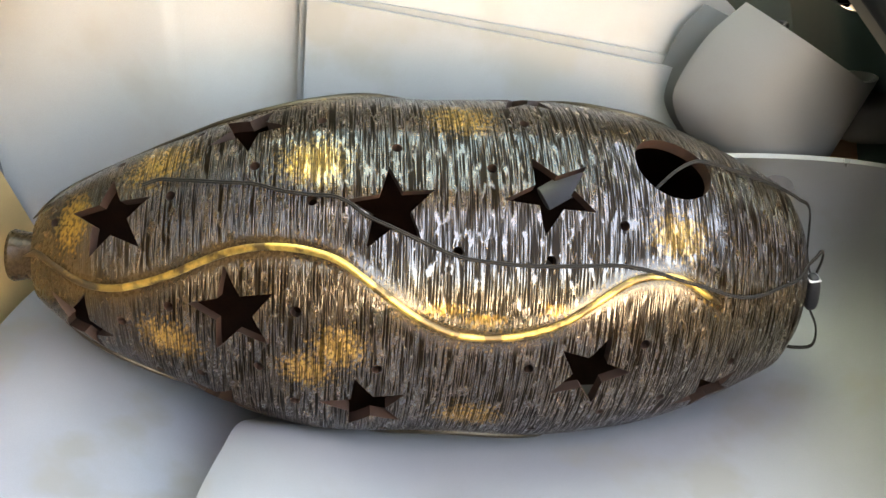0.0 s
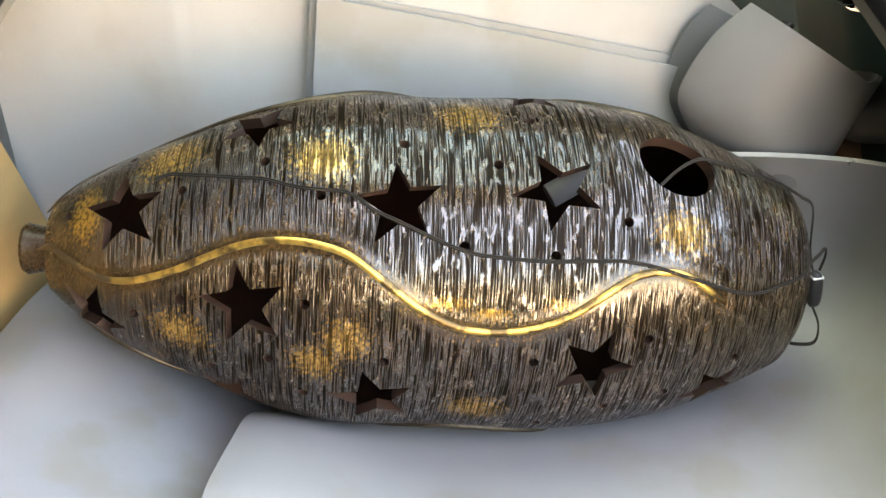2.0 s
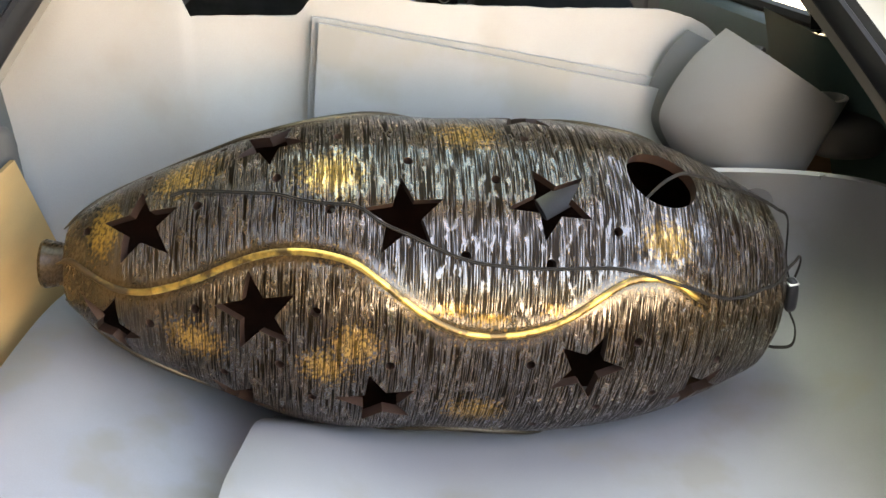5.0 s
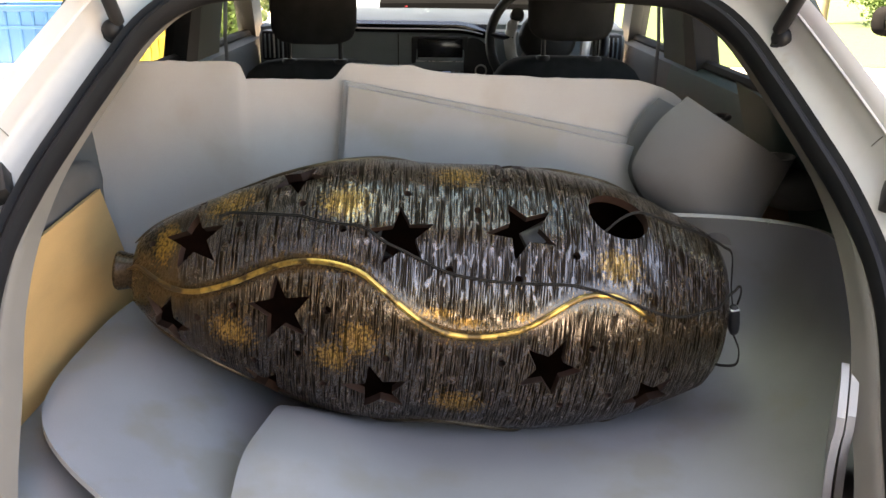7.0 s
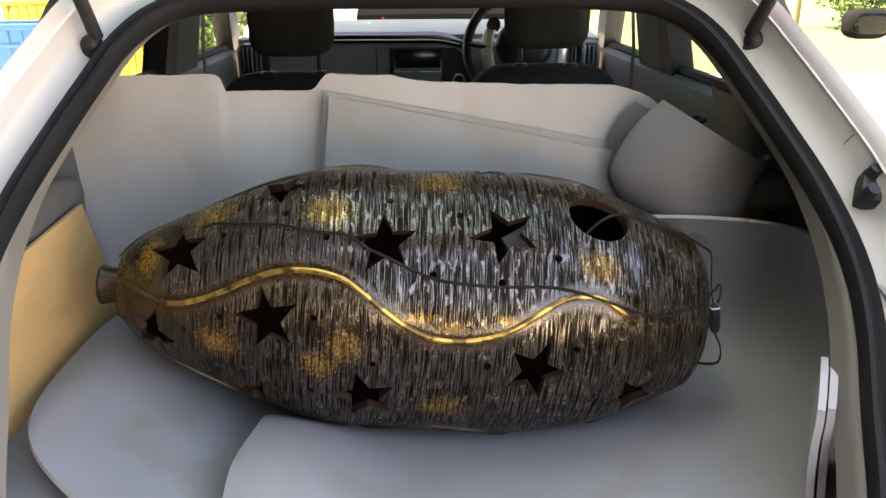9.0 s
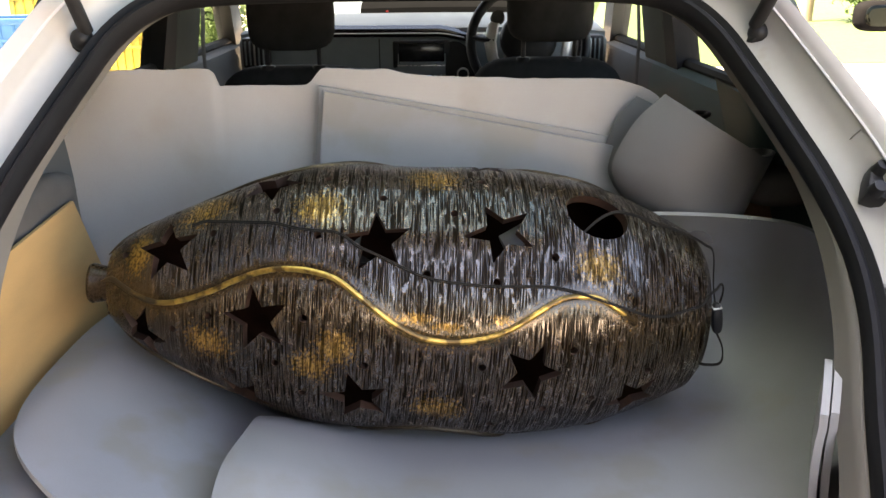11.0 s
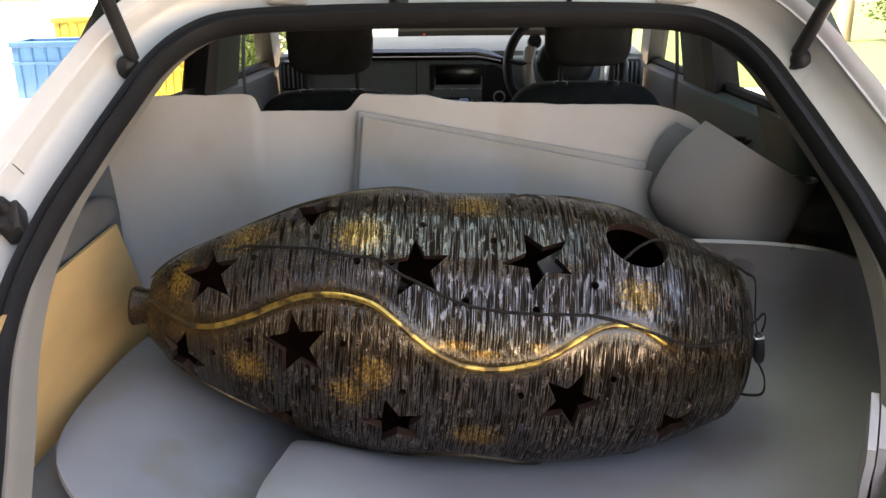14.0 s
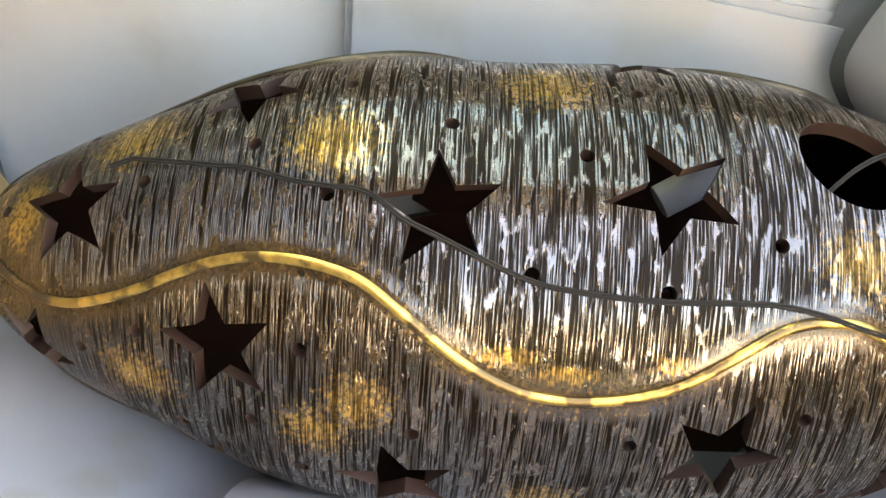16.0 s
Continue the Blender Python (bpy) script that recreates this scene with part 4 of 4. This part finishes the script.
for way, q in TURNS:
    bm = bmesh.new()
    run = [(s, q + way * d) for s, d in wave]
    pts = [at_surface(s, d, 0.001) for s, d in run]
    ups = [surface_frame(s, d)[2] for s, d in run]
    thick = [(0.0036 if q == 0 else 0.0034) * smoothstep(0, 6, i + 0.8) * smoothstep(0, 8, len(run) - i) * (1 + 0.1 * noise.noise((i * 0.21, q, 0))) + 0.0008 for i in range(len(run))]
    tube(bm, pts, thick, 10, up=ups, squash=(0.85, 1.0))
    if q == 0:                                # the gold thins out towards the neck
        bm.free()
        bm, head, cut_at = bmesh.new(), bmesh.new(), next(i for i, p in enumerate(run) if p[0] > 0.15)
        tube(head, pts[:cut_at + 1], thick[:cut_at + 1], 10, up=ups[:cut_at + 1], squash=(0.85, 1.0))
        tube(bm, pts[cut_at:], thick[cut_at:], 10, up=ups[cut_at:], squash=(0.85, 1.0))
        part("ridge_end", head, THIN_GOLD, lantern, "ridge end with the gold worn thin")
    part("ridge", bm, GOLD if q == 0 else WORN, lantern, "gold painted snaking ridge" if q == 0 else "worn bronze snaking ridge")


# ---- cable of the lamp ----
def flat_cable(bm, pts, n, ups=None):
    """Two cores side by side."""
    line = spline(pts, n)
    for k in (-1, 1):
        tube(bm, [p + Vector((0, 0.0006 * k, 0.0010 * k)) for p in line], 0.0012, 7)


CABLE = material("grey_brown_cable", (0.014, 0.012, 0.010), 0.75, spec=0.2, vary=0.2, bump=0.05)
cable = tagged(empty("lamp_cable", tuple(at_surface(0.9, 73))), "thin dark twin-core cable trailing over the lantern", "cable")
RUN = [(0.165, 29.0), (0.185, 28.0), (0.198, 29.4), (0.233, 33.3), (0.266, 36.3), (0.299, 38.6), (0.331, 42.0), (0.363, 43.7), (0.388, 44.4), (0.406, 46.5), (0.425, 50.2), (0.457, 53.8),
       (0.489, 57.5), (0.521, 60.8), (0.553, 62.6), (0.617, 63.7), (0.682, 63.1), (0.717, 62.9), (0.752, 64.2), (0.789, 66.8), (0.828, 69.6), (0.871, 73.0), (0.907, 73.3), (0.943, 70.0), (0.972, 66.5),
       (0.990, 58.4)]
bm = bmesh.new()
end = at_surface(1.0, 55.0)
flat_cable(bm, [at_surface(s, d, 0.0045) for s, d in RUN] + [end + Vector((0.003, -0.004, 0.006)), end + Vector((0.009, -0.001, 0.012)), end + Vector((0.015, 0.004, 0.008)),
                                                              end + Vector((0.017, 0.008, -0.006)), end + Vector((0.013, 0.008, -0.024)), end + Vector((0.006, 0.004, -0.045))], 260)
part("long_run", bm, CABLE, cable)
bm = bmesh.new()
flat_cable(bm, [at_surface(0.72, 42.0, -0.09), at_surface(0.765, 34.0, -0.035), at_surface(0.797, 27.0, -0.010), at_surface(0.822, 23.0, 0.001), at_surface(0.84, 21.5, 0.004),
                at_surface(0.864, 20.4, 0.004), at_surface(0.890, 19.6, 0.004), at_surface(0.940, 16.4, 0.004), at_surface(0.975, 14.0, 0.004), at_surface(0.997, 17.0, 0.006),
                at_surface(1.0, 24.0, 0.004) + AX * 0.008, at_surface(1.0, 45, -0.03) + AX * 0.012, at_surface(1.0, 70, -0.02) + AX * 0.012], 120)
part("short_run", bm, CABLE, cable)
bm = bmesh.new()
pl = at_surface(1.0, 76.0, -0.02) + AX * 0.013
cushion(bm, (0, 0, 0), (0.009, 0.011, 0.028), 3.0, 14, 10)
bmesh.ops.transform(bm, matrix=Matrix.Translation(pl) @ pose(0, 0, 0, 10, -8, 0), verts=bm.verts)
part("switch", bm, BLACK, cable, "black inline switch")
bm = bmesh.new()
box(bm, (-0.0075, -0.0095, 0.021), (0.0075, 0.0095, 0.024), 0.002, m=Matrix.Translation(pl) @ pose(0, 0, 0, 10, -8, 0))
part("switch_band", bm, SILVER, cable, "pale band on the switch")
bm = bmesh.new()
flat_cable(bm, [pl + Vector((0.002, 0, -0.025)), pl + Vector((0.012, -0.006, -0.05)), pl + Vector((0.01, -0.008, -0.075)), pl + Vector((-0.012, -0.004, -0.08)), pl + Vector((-0.03, 0.004, -0.078))], 40)
part("loop", bm, CABLE, cable)
# lamp inside
bm = bmesh.new()
LA, LB = Vector((0.142, 1.03, 0.306)), Vector((0.213, 1.041, 0.343))
tube(bm, [LA, LA.lerp(LB, 0.02), LA.lerp(LB, 0.98), LB], [0.014, 0.017, 0.017, 0.014], 20)
lamp = thing("lamp_holder", bm, material("white_plastic", (0.28, 0.262, 0.255), 0.4, vary=0.05), "white plastic lamp tube inside the lantern", "lamp holder")

# ---- things beside the sheets ----
bm = bmesh.new()
cushion(bm, (-0.645, 1.03, 0.365), (0.03, 0.16, 0.055), 2.6, 24, 14)
for v in bm.verts:
    q = noise.noise(v.co * 14) * 0.012
    v.co += Vector((q, q, q))
thing("folded_cloth", bm, CLOTH, "crumpled grey cloth tucked behind the board", "cloth")
bm = sheet(lambda u, v: (0.53 + 0.17 * u, 1.222, 0.02 + (0.365 - 0.06 * u) * v), 4, 4, 0.006)
thing("cardboard_piece", bm, BROWN, "brown cardboard piece standing behind the foam", "cardboard")
bm = bmesh.new()
cushion(bm, (0.655, 1.25, 0.368), (0.065, 0.13, 0.04), 3.2, 20, 12)
thing("seat_bolster", bm, CLOTH, "grey padded side bolster of the folded rear seat", "seat bolster")
bm = bmesh.new()
tube(bm, [(0.52 + 0.035 * math.cos(a), 1.3 + 0.03 * math.sin(a), 0.475 + 0.006 * math.cos(a)) for a in [2 * math.pi * k / 24 for k in range(24)]], 0.005, 8, closed=True)
thing("strap_loop", bm, BLACK, "black strap loop beside the rear seat", "strap")

# ---- tailgate and its struts ----
TG0, TG1 = Vector((0, 1.32, 0.84)), Vector((0, 0.27, 1.2))
TGN = Vector((0, -0.36, -1.05)).normalized()


def on_gate(a, b, lift=0.0):
    """a across (-1..1), b from hinge to handle."""
    w = 0.50 + 0.14 * smoothstep(0, 0.6, b)
    p = TG0.lerp(TG1, b)
    return Vector((a * w, p.y, p.z)) + TGN * (lift - 0.03 * a * a)


gate = tagged(empty("tailgate", (0, 1.30, 0.83)), "raised white tailgate with a tinted window, held by struts", "tailgate")
bm = bmesh.new()
for a0, a1, b0, b1 in ((-1, 1, 0, 0.12), (-1, 1, 0.68, 1), (-1, -0.86, 0.12, 0.68), (0.86, 1, 0.12, 0.68)):
    n1, n2 = 12, 8
    for lift in (0.0, -0.035):
        loft(bm, [[on_gate(a0 + (a1 - a0) * i / n1, b0 + (b1 - b0) * j / n2, lift) for j in range(n2 + 1)] for i in range(n1 + 1)])
part("panel", bm, PAINT, gate)
bm = bmesh.new()
for a0, a1, b0, b1 in ((-0.98, 0.98, 0.01, 0.11), (-0.98, 0.98, 0.69, 0.99), (-0.98, -0.87, 0.11, 0.69), (0.87, 0.98, 0.11, 0.69)):
    loft(bm, [[on_gate(a0 + (a1 - a0) * i / 12, b0 + (b1 - b0) * j / 8, 0.006) for j in range(9)] for i in range(13)])
part("inner_trim", bm, TRIM_DARK, gate, "dark inner trim")
bm = bmesh.new()
loft(bm, [[on_gate(-0.87 + 1.74 * i / 12, 0.11 + 0.58 * j / 6, -0.018) for j in range(7)] for i in range(13)])
part("rear_glass", bm, TINT, gate, "green tinted glass")
for sx in (-1, 1):
    strut = tagged(empty("gas_strut", (sx * 0.565, 1.13, 0.64)), "black gas strut holding up the tailgate", "gas strut", "gas struts")
    q = 0.022 if sx < 0 else 0.0
    a, b = Vector((sx * 0.562 + q, 1.118, 0.652)), on_gate(0.99 if sx > 0 else -0.955, 0.52 if sx > 0 else 0.4, 0.0)
    bm = bmesh.new()
    tube(bm, [a + (b - a) * 0.01, a.lerp(b, 0.55), a.lerp(b, 0.551)], [0.0115, 0.0115, 0.008], 14)
    part("cylinder", bm, BLACK, strut)
    bm = bmesh.new()
    tube(bm, [a.lerp(b, 0.55), b], 0.005, 10)
    part("rod", bm, STEEL, strut)
    bm = bmesh.new()
    bmesh.ops.create_uvsphere(bm, u_segments=16, v_segments=10, radius=0.019, matrix=Matrix.Translation((sx * 0.572 + q, 1.118, 0.643)))
    part("ball_socket", bm, BLACK, strut)
    bm = bmesh.new()
    tube(bm, [(sx * 0.56 + q, 1.118, 0.643), (sx * 0.6 + q, 1.13, 0.62)], 0.016, 12)
    part("mount", bm, BLACK, strut)
    # rubber stop on the gutter
    stop = tagged(empty("tailgate_stop", (sx * 0.67, 0.88, 0.44)), "black plastic tailgate stop on the painted gutter", "tailgate stop", "tailgate stops")
    sm = Matrix.Translation(Vector((sx * 0.665 + q, 0.865, 0.425)) + OUT * 0.03) @ pose(0, 0, 0, 38, sx * 18, sx * -14) @ Matrix.Scale(0.78, 4)
    bm = bmesh.new()
    box(bm, (-0.02, -0.035, -0.03), (0.02, 0.035, 0.012), 0.005, m=sm)
    part("block", bm, BLACK, stop)
    for k in (-1, 1):
        bm = bmesh.new()
        tube(bm, [sm @ Vector((-0.005, 0.024 * k, 0.008)), sm @ Vector((-0.005, 0.026 * k, 0.03))], [0.012, 0.009], 12)
        part("knob", bm, BLACK, stop)

# ---- surroundings ----
# ---- ground ----
SOIL = material("pale_dry_ground", (0.46, 0.40, 0.32), 0.9, vary=0.2, scale=0.6, fine=30, bump=0.4, dist=0.02)
bm = bmesh.new()
bmesh.ops.create_grid(bm, x_segments=60, y_segments=60, size=150)
for v in bm.verts:
    v.co.z = GROUND
thing("ground", bm, SOIL, "pale dry sunlit ground", "ground", kind="structure")

LAWN = material("dry_lawn", (0.045, 0.075, 0.012), 0.9, vary=0.35, scale=1.5, fine=60, bump=0.6, dist=0.02)
bm = bmesh.new()
loft(bm, [[(x + 0.3 * noise.noise((y, 0, 3)), y, GROUND + 0.015) for x in (2.2, 6, 14, 40)] for y in (13.2, 14, 16, 20, 40, 80)])
thing("lawn", bm, LAWN, "green and yellow lawn beyond the parked car", "lawn", kind="structure")


def leaf_cloud(name, centre, size, count, seed, parent, leaf=0.09):
    """Many small bent leaves in an uneven crown."""
    rr = random.Random(seed)
    verts, faces = [], []
    for _ in range(count):
        d = Vector((rr.gauss(0, 1), rr.gauss(0, 1), rr.gauss(0, 1))).normalized()
        q = rr.random() ** 0.45 * (0.75 + 0.5 * noise.noise(d * 2.3 + Vector((seed, 0, 0))))
        c = Vector(centre) + Vector([d[i] * size[i] * q for i in range(3)])
        e = Euler((rr.uniform(0, 6), rr.uniform(0, 6), rr.uniform(0, 6))).to_matrix()
        k = leaf * rr.uniform(0.6, 1.3)
        b = len(verts)
        verts += [c + e @ Vector(p) * k for p in ((0, -0.5, 0), (0.28, 0, 0.06), (0, 0.5, 0), (-0.28, 0, 0.06))]
        faces += [(b, b + 1, b + 2), (b, b + 2, b + 3)]
    me = bpy.data.meshes.new(name)
    me.from_pydata(verts, [], faces)
    me.materials.append(LEAF)
    ob = new(name, me)
    ob.parent = parent
    ob.matrix_parent_inverse = Matrix.Translation(-parent.location)
    return ob


LEAF = material("green_leaves", (0.045, 0.085, 0.012), 0.6, vary=0.4, scale=2, fine=20, bump=0)
BARK = material("pale_bark", (0.30, 0.22, 0.13), 0.9, vary=0.3, scale=6, fine=60, bump=0.8, dist=0.01, stretch=(1, 1, 0.2))
for tx, ty, th, sd_ in ((9.9, 23.5, 4.4, 3), (13.5, 26.0, 5.0, 7)):
    tree = tagged(empty("tree", (tx, ty, GROUND)), "leafy garden tree with a pale trunk on the lawn", "tree", "garden trees")
    bm = bmesh.new()
    tube(bm, spline([(tx, ty, GROUND - 0.05), (tx + 0.05, ty, 0.4), (tx - 0.03, ty + 0.1, 1.2), (tx + 0.1, ty, th * 0.6)], 16), [0.22 - 0.009 * k for k in range(16)], 14)
    for k in range(5):
        a = 1.3 * k + sd_
        b0 = Vector((tx, ty, 0.9 + 0.2 * k))
        tube(bm, spline([b0, b0 + Vector((0.4 * math.cos(a), 0.4 * math.sin(a), 0.35)), b0 + Vector((0.9 * math.cos(a), 0.9 * math.sin(a), 0.8))], 8), [0.08 - 0.008 * q for q in range(8)], 8)
    part("trunk", bm, BARK, tree)
    leaf_cloud("crown", (tx + 0.3, ty, th * 0.62), (1.7, 1.6, 1.4), 5000, sd_, tree)
for bx, by, sd_ in ((11.2, 22.5, 11), (12.8, 23.5, 12), (-2.5, 9.0, 13)):
    bush = tagged(empty("bush", (bx, by, GROUND)), "dense green bush at the edge of the lawn", "bush", "bushes")
    leaf_cloud("foliage", (bx, by, GROUND + 1.0), (1.3, 1.1, 1.25), 5000, sd_, bush, 0.1)
    bm = bmesh.new()
    for k in range(4):
        tube(bm, [(bx, by, GROUND - 0.02), (bx + 0.3 * math.cos(k * 1.6), by + 0.3 * math.sin(k * 1.6), GROUND + 0.8)], [0.03, 0.01], 6)
    part("stem", bm, BARK, bush)

# unseen dark ground, added to lessen light bounced in from the left rear
bm = bmesh.new()
loft(bm, [[(x, y + 0.1 * noise.noise((x, y, 1)), GROUND + 0.012) for x in (-9, -5, -2.5, -0.5, 1.15)] for y in (-9, -6, -4, -2, -0.5, 0.6)])
thing("dark_ground_patch", bm, material("dark_bounce_cut", (0.045, 0.07, 0.02), 0.95, vary=0.4, scale=2, fine=60, bump=0.6, dist=0.02), "unseen dark green ground added to cut bounced light", "lawn", kind="structure")

# two unseen dark walls, added to shade the car from the left and behind
SHADY = material("light_block_dark", (0.05, 0.042, 0.034), 0.9, vary=0.2, scale=1.5, fine=50, bump=0.4, dist=0.004)
bm = bmesh.new()
box(bm, (-2.1, -7.0, GROUND), (-1.75, 2.6, 6.4), 0.02)
thing("light_block_west", bm, SHADY, "unseen tall dark wall added to keep light off the car", "wall", kind="structure")
bm = bmesh.new()
box(bm, (-1.75, -2.5, GROUND), (0.15, -2.2, 4.2), 0.02)
thing("light_block_south", bm, SHADY, "unseen dark wall added to block light from behind", "wall", kind="structure")

# low white wall with plastic crates
WALLM = material("whitewashed_concrete", (0.66, 0.65, 0.62), 0.85, vary=0.1, scale=3, fine=60, bump=0.4, dist=0.004)
bm = bmesh.new()
box(bm, (-4.6, 4.3, GROUND), (-1.25, 5.6, 0.19), 0.02)
thing("low_wall", bm, WALLM, "low whitewashed concrete wall with a flat top", "wall", kind="structure")


def crate(x, y, z, w, d, h, mat, label, turn=0):
    c = tagged(empty("crate", (x, y, z)), label, "crate", "plastic crates")
    bm = bmesh.new()
    box(bm, (-w / 2, -d / 2, 0), (w / 2, d / 2, 0.012), 0.003)
    part("base", bm, mat, c).matrix_parent_inverse = Matrix()
    for px, py, sx_, sy_ in ((0, -d / 2, w, 0.006), (0, d / 2, w, 0.006), (-w / 2, 0, 0.006, d), (w / 2, 0, 0.006, d)):
        bm = bmesh.new()
        box(bm, (px - sx_ / 2, py - sy_ / 2, 0.0), (px + sx_ / 2, py + sy_ / 2, h), 0.002)
        wall = part("side", bm, mat, c)
        wall.matrix_parent_inverse = Matrix()
        for k in range(9):
            q = -0.45 + 0.1125 * k
            ex, ey = (q * sx_, 0) if sx_ > sy_ else (0, q * sy_)
            bm = bmesh.new()
            box(bm, (px + ex - 0.008, py + ey - 0.009, 0.0), (px + ex + 0.008, py + ey + 0.009, h - 0.02), 0.002)
            part("rib", bm, mat, wall)
        for z0, z1, q in ((h - 0.03, h + 0.002, 0.012), (h * 0.6, h * 0.66, 0.01)):
            bm = bmesh.new()
            box(bm, (px - sx_ / 2 - q, py - sy_ / 2 - q, z0), (px + sx_ / 2 + q, py + sy_ / 2 + q, z1), 0.003)
            part("rim_band", bm, mat, wall)
    c.matrix_basis = pose(x, y, z, 0, 0, turn)
    return c


BLUE = material("blue_plastic", (0.012, 0.085, 0.19), 0.45, vary=0.12, scale=5, fine=80)
YELLOW = material("yellow_plastic", (0.28, 0.20, 0.012), 0.45, vary=0.12, scale=5, fine=80)
crate(-2.22, 4.8, 0.19, 0.62, 0.42, 0.31, BLUE, "blue ribbed plastic crate on the white wall", 12)
crate(-1.62, 4.75, 0.19, 0.42, 0.36, 0.25, YELLOW, "yellow ribbed plastic crate on the white wall", -8)
crate(-2.25, 5.3, 0.19, 0.5, 0.36, 0.42, YELLOW, "tall yellow plastic crate behind the blue one", 4)

# neighbouring parked car
car_2 = tagged(empty("parked_car", (2.6, 2.2, GROUND)), "white parked car with dark windows and a black mirror", "car")
bm = bmesh.new()
secs = [(-0.3, 0.62, 0.25, 0.3), (0.0, 0.76, 0.30, 0.45), (0.9, 0.82, 0.30, 0.72), (2.2, 0.83, 0.28, 0.74), (2.9, 0.83, 0.26, 0.34), (3.6, 0.8, 0.2, 0.27), (3.95, 0.68, 0.1, 0.12)]
loft(bm, [[(2.6 + hw * a, y, z) for a, z in ((-0.9, GROUND + 0.2), (-1.0, GROUND + 0.5), (-1.0, belt - 0.05), (-0.95, belt), (-0.8, top), (0, top + 0.03), (0.8, top), (0.95, belt), (1.0, belt - 0.05), (1.0, GROUND + 0.5), (0.9, GROUND + 0.2))]
          for y, hw, belt, top in secs])
part("body", bm, PAINT, car_2)
for wy in (0.45, 3.2):
    for sx in (-1, 1):
        bm = bmesh.new()
        tube(bm, [(2.6 + sx * 0.62, wy, GROUND + 0.3), (2.6 + sx * 0.64, wy, GROUND + 0.3), (2.6 + sx * 0.8, wy, GROUND + 0.3), (2.6 + sx * 0.82, wy, GROUND + 0.3)], [0.26, 0.3, 0.3, 0.26], 28)
        wheel_2 = part("tyre", bm, RUBBER, car_2)
        bm = bmesh.new()
        tube(bm, [(2.6 + sx * 0.81, wy, GROUND + 0.3), (2.6 + sx * 0.828, wy, GROUND + 0.3)], [0.2, 0.17], 20)
        part("rim", bm, SILVER, wheel_2)
bm = bmesh.new()
loft(bm, [[(2.6 - 0.835 + 0.0 * z, y, z) for z in (0.33, 0.45)] for y in (0.95, 1.6, 2.15)])
part("side_window", bm, SCREEN, car_2, "dark side window")
bm = bmesh.new()
cushion(bm, (1.632, 2.86, 0.572), (0.085, 0.045, 0.055), 3.2, 20, 14)
mir = part("door_mirror", bm, HOOD, car_2, "black-edged door mirror")
bm = bmesh.new()
cushion(bm, (1.632, 2.817, 0.574), (0.066, 0.006, 0.038), 3.4, 20, 8)
part("mirror_glass", bm, material("mirror", (0.012, 0.014, 0.012), 0.02, metal=1.0, vary=0.0, bump=0, rvary=0.0), mir, "mirror glass")
bm = bmesh.new()
tube(bm, [(1.7, 2.86, 0.55), (1.78, 2.88, 0.5)], 0.025, 10)
part("mirror_arm", bm, PAINT, mir)
